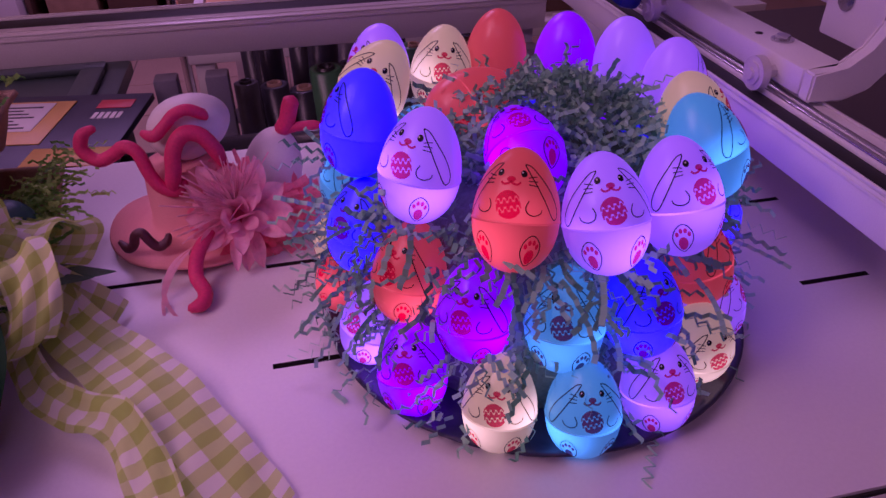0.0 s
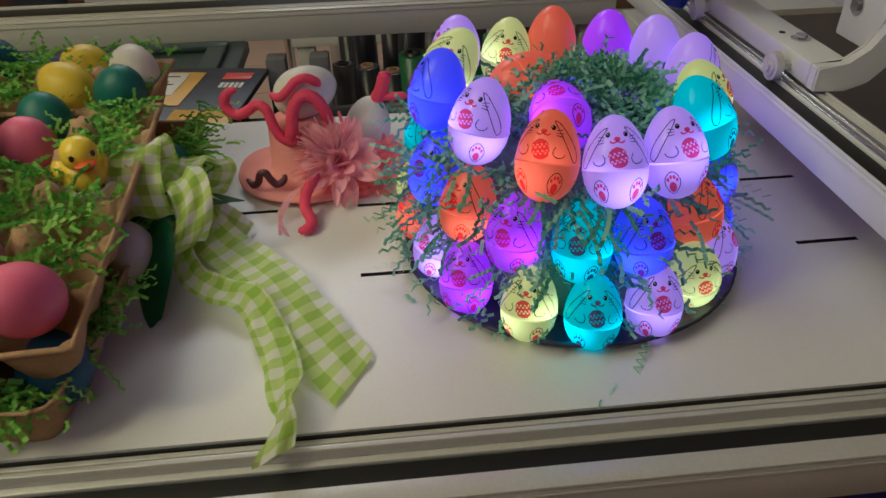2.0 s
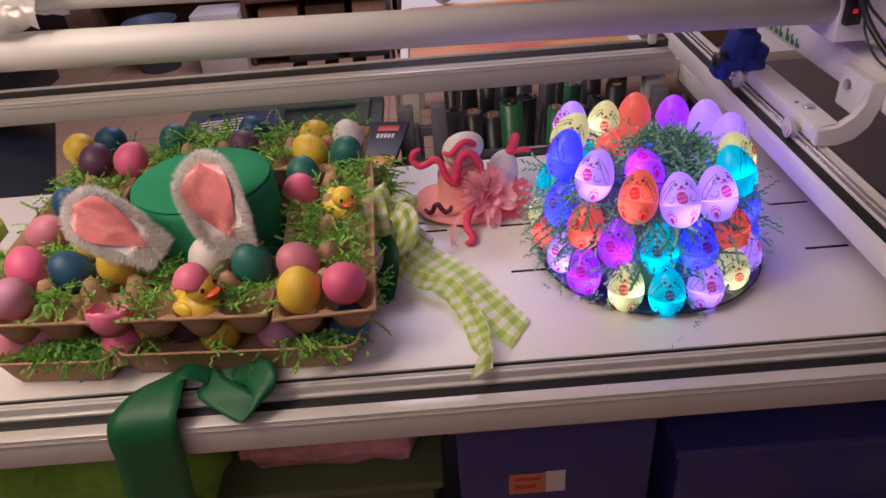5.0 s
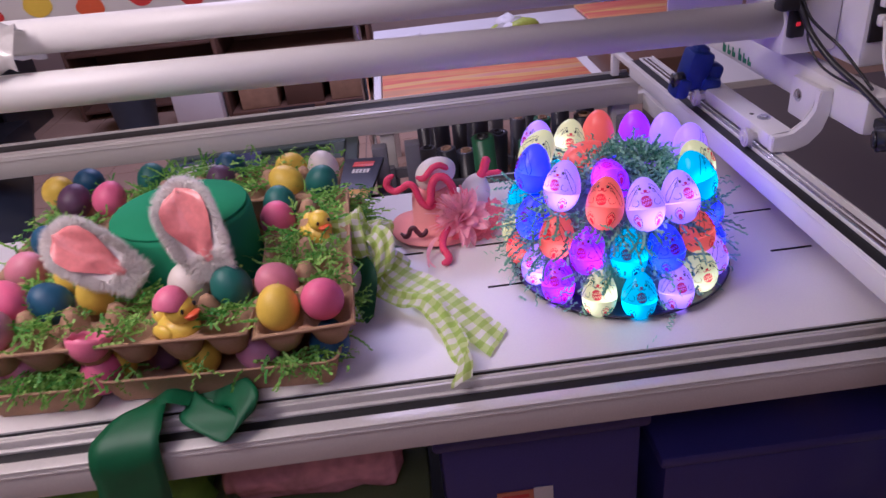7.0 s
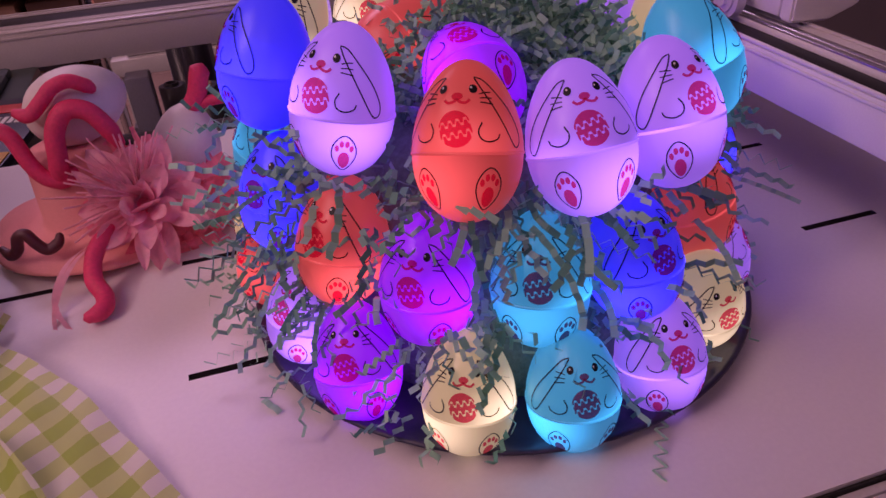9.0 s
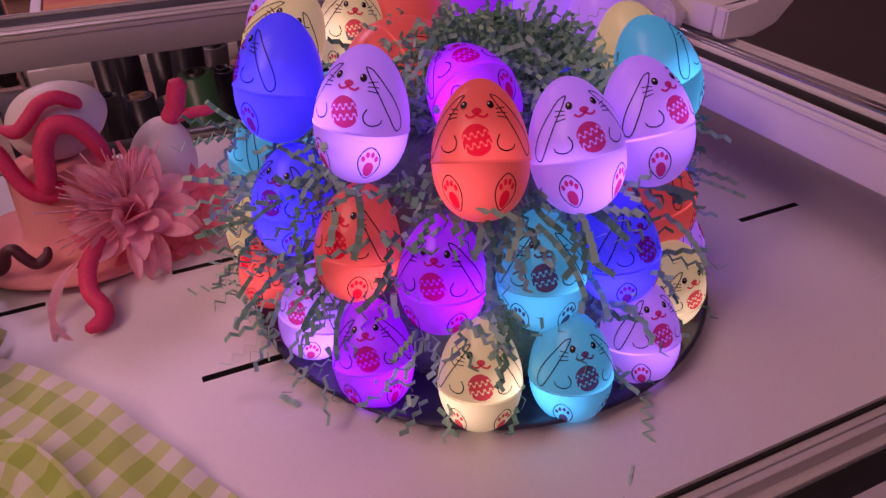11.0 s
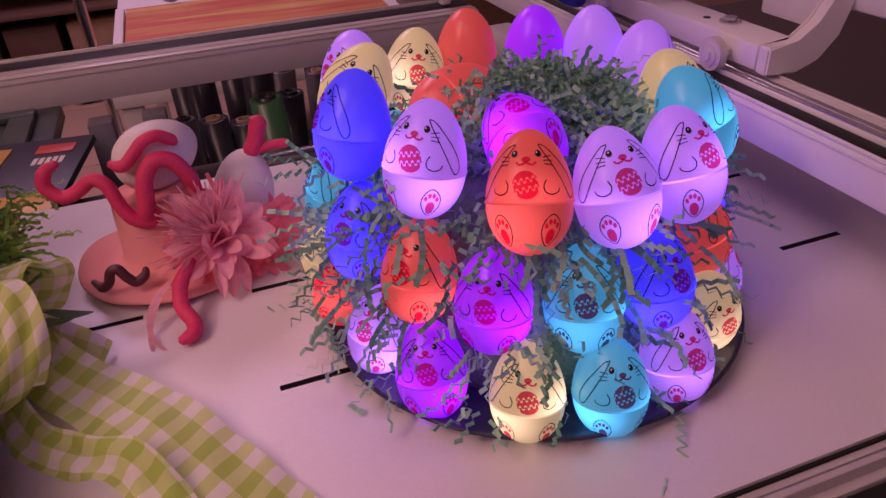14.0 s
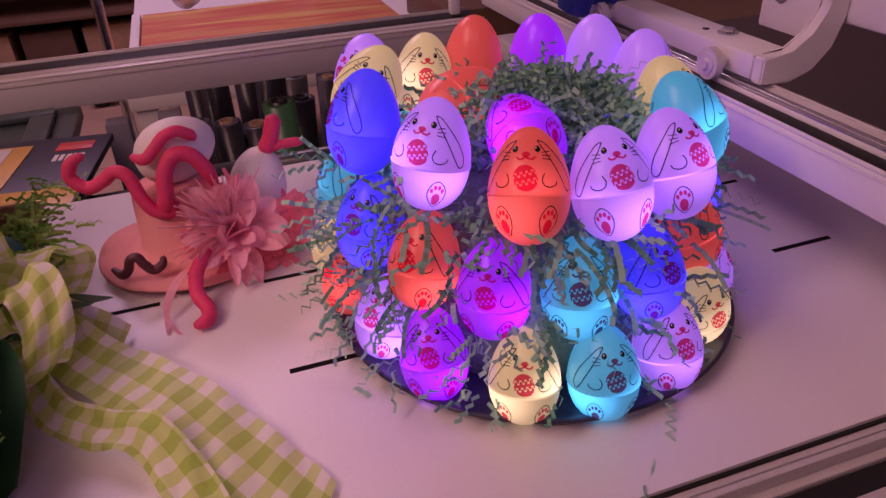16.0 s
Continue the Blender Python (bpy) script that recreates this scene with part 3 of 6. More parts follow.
switch = part("switch_block", g(boxes((0.266, 0.286, 0.478, 0.4888, 0.232, 0.270), (0.246, 0.270, 0.468, 0.4888, 0.268, 0.290), (0.268, 0.290, 0.472, 0.4888, 0.278, 0.300), bevel=0.003)), BLACK_PLASTIC, gantry, "black switch block")
sharp(switch)
lamp_red = bpy.data.materials.new("red_pilot_light")
lamp_red.use_nodes = True
lamp_red.node_tree.nodes["Principled BSDF"].inputs["Base Color"].default_value = (0.5, 0.01, 0.01, 1)
lamp_red.node_tree.nodes["Principled BSDF"].inputs["Emission Color"].default_value = (1, 0.03, 0.02, 1)
lamp_red.node_tree.nodes["Principled BSDF"].inputs["Emission Strength"].default_value = 0.35
sharp(part("pilot_light", g(boxes((0.2725, 0.2785, 0.4772, 0.478, 0.247, 0.252), bevel=0.0005)), lamp_red, switch, "small red pilot light"))
for k, pts in enumerate((((0.268, 0.478, 0.283), (0.274, 0.468, 0.264), (0.281, 0.455, 0.242), (0.292, 0.42, 0.215), (0.305, 0.375, 0.194), (0.313, 0.325, 0.172)),
                         ((0.270, 0.478, 0.280), (0.282, 0.470, 0.250), (0.284, 0.462, 0.228), (0.290, 0.43, 0.204), (0.308, 0.36, 0.190)),
                         ((0.272, 0.476, 0.288), (0.280, 0.464, 0.262), (0.292, 0.450, 0.245), (0.306, 0.428, 0.227), (0.314, 0.37, 0.194)))):
    part("cable", g(tube(bmesh.new(), spline(pts, 8), (0.0038, 0.0015, 0.0018)[k], 8)), BLACK_PLASTIC, gantry, "black cable")
sharp(part("socket_panel", g(boxes((0.342, 0.380, 0.436, 0.4398, 0.228, 0.300), bevel=0.001)), BLACK_PLASTIC, gantry, "dark recessed socket panel"))
for k in range(2):
    part("plug", g(boxes((0.346, 0.366, 0.424, 0.4358, 0.270 - k * 0.022, 0.284 - k * 0.022), bevel=0.003)), WHITE_PAINT, gantry, "white plug")
    part("grey_cable", g(tube(bmesh.new(), spline(((0.350, 0.424, 0.277 - k * .022), (0.345, 0.412, 0.262 - k * .02), (0.340, 0.40, 0.225), (0.338 + k * .006, 0.38, 0.20), (0.330, 0.33, 0.17)), 8), 0.0022, 8)), WHITE_PAINT, gantry, "pale grey cable")
bm = rod(bmesh.new(), (0.306, 0.336, 0.147), (0.350, 0.318, 0.152), 0.0145, 24)
rod(bm, (0.303, 0.3372, 0.1467), (0.306, 0.336, 0.147), 0.010, 16)
part("black_knob", g(bm), BLACK_PLASTIC, gantry, "round black plastic knob")
sharp(part("knob_stem", g(boxes((0.318, 0.330, 0.322, 0.366, 0.150, 0.162), bevel=0.002)), BLACK_PLASTIC, gantry))
slab("gantry_post", [(-1.35, -1.28, 0.49, 0.60, -0.02, 0.36)], WHITE_PAINT, "white gantry end post", "post")
film = bmesh.new()
bmesh.ops.create_grid(film, x_segments=26, y_segments=14, size=0.5)
for v in film.verts:
    x, y = v.co.x, v.co.y
    n = noise.noise(Vector((x * 9, y * 7, 3))) * 0.016 + noise.noise(Vector((x * 22, y * 20, 1))) * 0.006
    a = y * 3.0
    v.co = Vector((-0.81 + x * 0.28, 0.54 - math.sin(a) * 0.045 + n, 0.318 + math.cos(a) * 0.03 - abs(y) * 0.05 + n))
tagged(part("clear_film", film, CLEAR_FILM), "crumpled clear plastic film draped over the tubes", "plastic film")

side_table = thing("side_table", (0.83, 0.68, FLOOR_Z), "dark grey-brown table beside the machine", "table")
sharp(part("tabletop", boxes((-0.46, 0.47, -0.63, 0.62, 0.56, 0.60), bevel=0.004), BROWN_TABLE, side_table))
for x in (-0.43, 0.43):
    for y in (-0.60, 0.58):
        sharp(part("leg", boxes((x - 0.02, x + 0.02, y - 0.02, y + 0.02, 0, 0.5598), bevel=0.003), BROWN_TABLE, side_table))
# Body out of view, made up to carry the added left light.
lampstand = thing("floor_lamp", (-1.15, -0.08, FLOOR_Z), "added unseen floor lamp, white with a conical shade", "lamp")
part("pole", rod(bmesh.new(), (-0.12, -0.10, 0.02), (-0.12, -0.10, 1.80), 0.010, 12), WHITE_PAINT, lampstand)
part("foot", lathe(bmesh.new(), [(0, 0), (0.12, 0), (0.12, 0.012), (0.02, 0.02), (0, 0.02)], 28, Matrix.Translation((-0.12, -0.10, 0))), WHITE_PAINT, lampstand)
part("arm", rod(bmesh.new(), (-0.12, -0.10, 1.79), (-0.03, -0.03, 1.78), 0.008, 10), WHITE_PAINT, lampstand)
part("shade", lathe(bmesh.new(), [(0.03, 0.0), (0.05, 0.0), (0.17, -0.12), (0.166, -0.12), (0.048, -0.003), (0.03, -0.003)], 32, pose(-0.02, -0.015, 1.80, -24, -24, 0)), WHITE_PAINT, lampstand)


# ---- light-up eggs on a round tray ----
EGG_W, EGG_H = 0.0415, 0.0600


def on_egg(u, h, lift=0.00035):
    """A place on the egg's skin: u degrees to the right of its front, h from the foot (0) to the tip (1)."""
    a = math.acos(max(-1, min(1, 1 - 2 * h)))
    r = EGG_W / 2 * math.sin(a) * (1 + 0.14 * math.cos(a)) + lift
    return Vector((r * math.sin(radians(u)), -r * math.cos(radians(u)), (h - 0.5) * EGG_H))


def stroke(bm, uh, width=0.00062, closed=False):
    pts = spline([(u / 100, h, 0) for u, h in uh], 5)
    pos = [on_egg(p.x * 100, p.y) for p in pts]
    prev = None
    for i, p in enumerate(pos):
        t = pos[min(i + 1, len(pos) - 1)] - pos[max(i - 1, 0)]
        s = t.cross(Vector((p.x, p.y, p.z * 0.4))).normalized() * width / 2
        now = (bm.verts.new(p + s), bm.verts.new(p - s))
        if prev:
            bm.faces.new((prev[0], prev[1], now[1], now[0]))
        prev = now


def spot(bm, u, h, du, dh, n=14, lift=0.0004):
    rings = [[bm.verts.new(on_egg(u + du * f * math.cos(k * math.tau / n), h + dh * f * math.sin(k * math.tau / n), lift)) for k in range(n)] for f in (0.5, 1.0)]
    c = bm.verts.new(on_egg(u, h, lift))
    for k in range(n):
        j = (k + 1) % n
        bm.faces.new((c, rings[0][k], rings[0][j]))
        bm.faces.new((rings[0][k], rings[1][k], rings[1][j], rings[0][j]))


def outline(u, h, du, dh, n=16, pinch=0.0):
    return [(u + du * math.cos(k * math.tau / n) * (1 + pinch * math.cos(2 * k * math.tau / n)), h + dh * math.sin(k * math.tau / n)) for k in range(n + 1)]


def build_light_egg():
    egg = thing("light_up_egg", (0, 0, 0), "frosted plastic egg lit from inside, printed with lines", "plastic egg", "light-up eggs on the round tray")
    part("upper_shell", lathe(bmesh.new(), egg_profile(EGG_W, EGG_H, 16, 0.46, 1.0), 32), LIT, egg, "glowing frosted plastic upper half")
    low = lathe(bmesh.new(), [(r * 0.994, z) for r, z in egg_profile(EGG_W, EGG_H, 14, 0.0, 0.462)], 32)
    lower = part("lower_shell", low, LIT, egg, "glowing frosted plastic lower half")
    r, z = egg_profile(EGG_W, EGG_H, 1, 0.46, 0.46)[0]
    part("seam", lathe(bmesh.new(), [(r - 0.0006, z - 0.0009), (r + 0.0003, z - 0.0006), (r + 0.0004, z + 0.0002), (r - 0.0004, z + 0.0006)], 32), LIT, lower, "thin raised seam")
    bm = bmesh.new()
    for s in (-1, 1):
        stroke(bm, [(s * u, h) for u, h in ((23, .87), (30, .81), (40, .72), (51, .60), (60, .50), (66, .465), (72, .49), (72, .56), (64, .67), (50, .78), (36, .855), (23, .875))], 0.00055)
        for k in range(3):
            stroke(bm, [(s * 27, .775 - .024 * k), (s * 34, .782 - .030 * k), (s * 42, .785 - .036 * k)], 0.00045)
        spot(bm, s * 20, .805, 5.4, .026)
        stroke(bm, [(s * u, h) for u, h in ((27, .61), (23, .565), (25, .52), (33, .50), (42, .515), (45, .545))], 0.00055)
        stroke(bm, [(s * 35 + (u - s * 35), h) for u, h in outline(s * 35, .225, 12.5, .125, pinch=0.14)], 0.0005)
    part("line_print", bm, BLACK_INK, egg, "thin black printed lines")
    bm = bmesh.new()
    spot(bm, 0, .762, 7.0, .022)
    for s in (-1, 1):
        stroke(bm, [(0, .748), (s * 3, .732), (s * 10, .724), (s * 15, .742)], 0.0010)
        spot(bm, s * 35, .178, 7.2, .062)
        for du, dh in ((-8.0, .066), (-2.8, .096), (3.0, .096), (8.0, .066)):
            spot(bm, s * 35 + du, .198 + dh, 2.5, .023, 10)
    # a printed oval in bands with zigzag edges
    n = 26
    for lo, hi in ((-1.0, -0.40), (-0.26, 0.24), (0.38, 1.0)):
        prev = None
        for k in range(n + 1):
            x = -1 + 2 * k / n
            top = math.sqrt(max(0, 1 - x * x))
            zig = 0.13 * (1 if (k // 3) % 2 else -1)
            a, b = max(-top, lo + (zig if lo > -1 else -1)), min(top, hi + (zig if hi < 1 else 1))
            if b > a + 0.01:
                now = [bm.verts.new(on_egg(17.5 * (0.96 * x - 0.28 * h), .575 + .108 * (0.96 * h + 0.20 * x), 0.0004)) for h in (a, (a + b) / 2, b)]
                if prev:
                    bm.faces.new((prev[0], now[0], now[1], prev[1]))
                    bm.faces.new((prev[1], now[1], now[2], prev[2]))
                prev = now
            else:
                prev = None
    part("color_print", bm, RED_INK, egg, "red printed spots and banded oval")
    bm = bmesh.new()
    for s in (-1, 1):
        spot(bm, s * 19 - 1.6, .813, 1.5, .007, 8, 0.0006)
    part("white_dots", bm, WHITE_CARD, egg, "tiny white printed dots")
    return egg


BLUE, LAV, ORANGE, PURPLE, CYAN, CREAM = lin(78, 76, 254), lin(196, 143, 238), lin(226, 84, 52), lin(180, 52, 250), lin(0, 188, 194), lin(216, 206, 116)
HUB = Vector((0.021, 0.386, 0))
TOP = [(-0.0778, 0.3868, 0.1409, 0.21, 0.13, -92, BLUE), (-0.0535, 0.3402, 0.1360, 0.21, 0.14, -43, LAV), (-0.0149, 0.3030, 0.1267, 0.18, 0.44, -33, ORANGE),
       (0.0268, 0.2944, 0.1238, -0.03, 0.44, -11, LAV), (0.0670, 0.2985, 0.1256, -0.08, 0.41, 9, LAV), (0.0977, 0.3312, 0.1327, -0.35, 0.31, 72, CYAN),
       (0.1166, 0.3761, 0.1275, -0.35, 0.00, 60, CREAM), (0.1247, 0.4181, 0.1318, -0.11, -0.03, 79, LAV), (0.1055, 0.4504, 0.1368, -0.11, -0.06, 133, LAV),
       (0.0722, 0.4723, 0.1362, -0.05, -0.08, 156, PURPLE), (0.0288, 0.4894, 0.1364, 0.00, -0.10, 177, ORANGE), (-0.0101, 0.4883, 0.1285, 0.13, -0.01, -12, CREAM),
       (-0.0544, 0.4789, 0.1359, 0.11, -0.09, -72, LAV), (-0.0633, 0.4336, 0.1423, 0.50, -0.15, -30, CREAM)]
MID = [(-0.0802, 0.4458, 0.0781, 0.28, -0.17, -97, CYAN), (-0.0816, 0.3775, 0.0820, 0.20, 0.06, -49, BLUE), (-0.0621, 0.3358, 0.0752, 0.21, 0.16, -52, ORANGE),
       (-0.0341, 0.3014, 0.0703, 0.07, 0.09, -38, PURPLE), (0.0087, 0.2869, 0.0687, 0.07, 0.21, -27, CYAN), (0.0508, 0.2874, 0.0690, -0.10, 0.20, 11, BLUE),
       (0.0965, 0.3175, 0.0710, -0.30, 0.22, 66, ORANGE), (0.1210, 0.3520, 0.0780, -0.27, 0.10, 70, BLUE), (0.1260, 0.3900, 0.0780, -0.32, 0.0, 90, LAV),
       (0.1200, 0.4300, 0.0780, -0.30, -0.10, 108, BLUE), (0.1010, 0.4620, 0.0780, -0.23, -0.22, 134, PURPLE), (0.0600, 0.4900, 0.0780, -0.11, -0.30, 159, BLUE),
       (0.0140, 0.4940, 0.0780, 0.02, -0.32, -176, LAV), (-0.0300, 0.4860, 0.0780, 0.15, -0.29, -153, CYAN)]
LOW = [(-0.0900, 0.4520, 0.0295, 0.28, -0.16, -121, CREAM), (-0.0915, 0.4023, 0.0313, 0.36, -0.08, -80, ORANGE), (-0.0816, 0.3537, 0.0296, 0.31, 0.08, -55, LAV),
       (-0.0666, 0.3131, 0.0264, 0.06, 0.37, -24, PURPLE), (-0.0272, 0.2763, 0.0278, 0.10, 0.20, -27, CREAM), (0.0144, 0.2645, 0.0261, 0.04, 0.21, -10, CYAN),
       (0.0595, 0.2716, 0.0261, 0.01, 0.30, -2, LAV), (0.0965, 0.2952, 0.0277, -0.15, -0.15, 5, CREAM), (0.1210, 0.3260, 0.0295, -0.27, 0.16, 59, LAV),
       (0.1360, 0.3680, 0.0295, -0.32, 0.05, 81, BLUE), (0.1340, 0.4150, 0.0295, -0.31, -0.08, 104, BLUE), (0.1220, 0.4600, 0.0295, -0.26, -0.19, 126, PURPLE),
       (0.0840, 0.4920, 0.0295, -0.16, -0.28, 149, PURPLE), (0.0360, 0.5080, 0.0295, -0.04, -0.32, 173, LAV), (-0.0140, 0.5040, 0.0295, 0.09, -0.31, -163, BLUE),
       (-0.0620, 0.4880, 0.0295, 0.20, -0.25, -141, ORANGE)]
COLOR_WORD = {BLUE: "deep blue", LAV: "pale lavender", ORANGE: "orange-red", PURPLE: "bright purple", CYAN: "cyan", CREAM: "warm cream"}
first_egg = build_light_egg()
made = []
for ring, size in ((TOP, 1.0), (MID, 0.98), (LOW, 0.94)):
    for x, y, z, tx, ty, face, c in ring:
        up = Vector((tx, ty, 1)).normalized()
        right = Vector((0, 1, 0)).cross(up).normalized()
        back = up.cross(right)
        turn = Matrix((right, back, up)).transposed().to_4x4()
        made.append((Matrix.Translation((x, y, z)) @ turn @ Matrix.Rotation(radians(face), 4, "Z") @ Matrix.Scale(size, 4), c))
# two eggs lying inside the top ring
made.append((Matrix.Translation((-0.006, 0.424, 0.130)) @ Vector((0.80, 0.20, 0.25)).to_track_quat('Z', 'Y').to_matrix().to_4x4() @ pose(0, 0, 0, 0, 0, -60), ORANGE))
made.append((Matrix.Translation((0.002, 0.346, 0.134)) @ pose(0, 0, 0, -70, 0, 0) @ pose(0, 0, 0, 0, 0, -12), PURPLE))
for k, (m, c) in enumerate(made):
    ob = first_egg if k == 0 else copy_thing(first_egg, m)
    ob.matrix_world = m
    tagged(ob, f"frosted plastic egg glowing {COLOR_WORD[c]}, with printed lines")
    for ch in ob.children_recursive:
        ch.color = (*c, 1)

tray = thing("round_tray", (0.026, 0.3815, 0), "dark navy round plastic tray under the lit eggs", "tray")
part("plate", lathe(bmesh.new(), [(0, 0.001), (0.116, 0.001), (0.127, 0.002), (0.1325, 0.006), (0.1340, 0.0080), (0.1332, 0.0092), (0.1308, 0.0088), (0.125, 0.005), (0.116, 0.0042), (0, 0.0042)], 72), TRAY_PLASTIC, tray)
core = part("crown_core", lathe(bmesh.new(), [(0, 0.0046), (0.098, 0.0046), (0.094, 0.03), (0.086, 0.07), (0.072, 0.105), (0.045, 0.122), (0, 0.128)], 40), mat("sage_packed_paper", (0.16, 0.26, 0.20), 0.8, vary=0.35, scale=600, bump=1.0, bump_scale=420), tray, "sage paper-packed crown that the eggs lean on")

rg = random.Random(3)
bm = bmesh.new()
for k in range(900):   # heap inside the ring
    a, r = rg.uniform(0, math.tau), 0.072 * math.sqrt(rg.random())
    p = HUB + Vector((0.012 + r * math.cos(a), 0.008 + r * math.sin(a), 0.118 + 0.026 * (1 - (r / 0.072) ** 2) + rg.uniform(-0.008, 0.006)))
    crinkle(bm, rg, p, (rg.uniform(-1, 1), rg.uniform(-1, 1), rg.uniform(-0.15, 0.75)), rg.uniform(0.012, 0.030), rg.uniform(0.0019, 0.0030), 0.0034, 0.4, 0.45)
tagged(part("paper_shreds", bm, GRASS_TEAL, smooth=False), "teal crinkle paper shreds heaped inside the eggs", "paper shreds", kind="stuff")
bm = bmesh.new()
CENTRES = [m.translation for m, c in made]


def in_gap(p, room=1.0):
    """Whether a place keeps clear of every egg."""
    return all(math.hypot((p.x - q.x) / 0.0205, (p.y - q.y) / 0.0205, (p.z - q.z) / 0.029) > room for q in CENTRES)


laid = 0
while laid < 560:   # tufts that spring from the gaps
    a, z = rg.uniform(-math.pi, math.pi), rg.uniform(0.030, 0.112)
    if abs(a) > 2.3 and rg.random() < 0.6:
        continue
    out = Vector((math.sin(a), -math.cos(a), 0))
    p = HUB + out * (0.121 - 0.20 * max(0, z - 0.055) + rg.uniform(-0.012, 0.0)) + Vector((0, 0, z))
    if not in_gap(p):
        continue
    for _ in range(rg.randint(2, 5)):
        way = out * rg.uniform(0.5, 1.0) + Vector((rg.uniform(-1, 1), rg.uniform(-1, 1), rg.uniform(-0.9, 0.45))) * 0.85
        crinkle(bm, rg, p - out * rg.uniform(0.004, 0.018) + Vector((rg.uniform(-1, 1), rg.uniform(-1, 1), rg.uniform(-1, 1))) * 0.004, way, rg.uniform(0.016, 0.044), rg.uniform(0.0020, 0.0034), 0.0037, 0.55, 0.45)
        laid += 1
for k in range(150):   # shreds filling the hollow behind the top ring's feet
    a = rg.uniform(-2.0, 1.7)
    out = Vector((math.sin(a), -math.cos(a), 0))
    p = HUB + out * rg.uniform(0.076, 0.092) + Vector((0, 0, rg.uniform(0.092, 0.122)))
    if in_gap(p, 0.9):
        crinkle(bm, rg, p, out * 0.7 + Vector((rg.uniform(-1, 1), rg.uniform(-1, 1), rg.uniform(-0.8, 0.6))), rg.uniform(0.014, 0.030), rg.uniform(0.0020, 0.0032), 0.0037, 0.5, 0.45)
for k in range(46):   # long shreds standing off to the sides
    a = radians(rg.choice((rg.uniform(-125, -62), rg.uniform(-125, -62), rg.uniform(62, 120))))
    out = Vector((math.sin(a), -math.cos(a), 0))
    p = HUB + out * 0.112 + Vector((0, 0, rg.uniform(0.022, 0.105)))
    crinkle(bm, rg, p, out + Vector((rg.uniform(-.4, .4), rg.uniform(-.6, .2), rg.uniform(-0.5, 0.3))), rg.uniform(0.034, 0.056), rg.uniform(0.0018, 0.0028), 0.0038, 0.25, 0.6)
for k in range(150):   # round the foot
    a = rg.uniform(-2.4, 1.8)
    out = Vector((math.sin(a), -math.cos(a), 0))
    p = HUB + out * rg.uniform(0.118, 0.134) + Vector((0, 0, rg.uniform(0.010, 0.026)))
    if in_gap(p, 0.95):
        crinkle(bm, rg, p, out * 0.6 + Vector((rg.uniform(-1, 1), rg.uniform(-1, 1), rg.uniform(-0.3, 0.1))), rg.uniform(0.012, 0.030), rg.uniform(0.0018, 0.0029), 0.0036, 0.4, 0.45)
tagged(part("paper_shreds", bm, GRASS_TEAL, smooth=False), "sage crinkle paper shreds poking out between the lit eggs", "paper shreds", kind="stuff")
bm = bmesh.new()
for p, w, L, wd, sw in (((0.053, 0.255, 0.007), (-0.50, -0.80, -0.14), 0.034, 0.0018, 0.95), ((0.020, 0.2195, 0.0012), (-0.7, -0.7, 0), 0.010, 0.0010, 0.3), ((0.0068, 0.2083, 0.0012), (-0.5, -0.9, 0), 0.012, 0.0010, 0.2),
                        ((-0.1115, 0.3305, 0.0015), (0.55, -0.85, 0), 0.014, 0.0030, 0.2), ((0.155, 0.45, 0.03), (0.7, -0.5, -0.2), 0.03, 0.0016, 0.9)):
    crinkle(bm, rg, p, w, L, wd, 0.0032, 0.05, sw)
tagged(part("paper_shreds", bm, GRASS_TEAL, smooth=False), "loose teal paper shreds fallen on the white bed", "paper shreds", kind="stuff")


# ---- egg carton hat ----
PITCH = 0.049


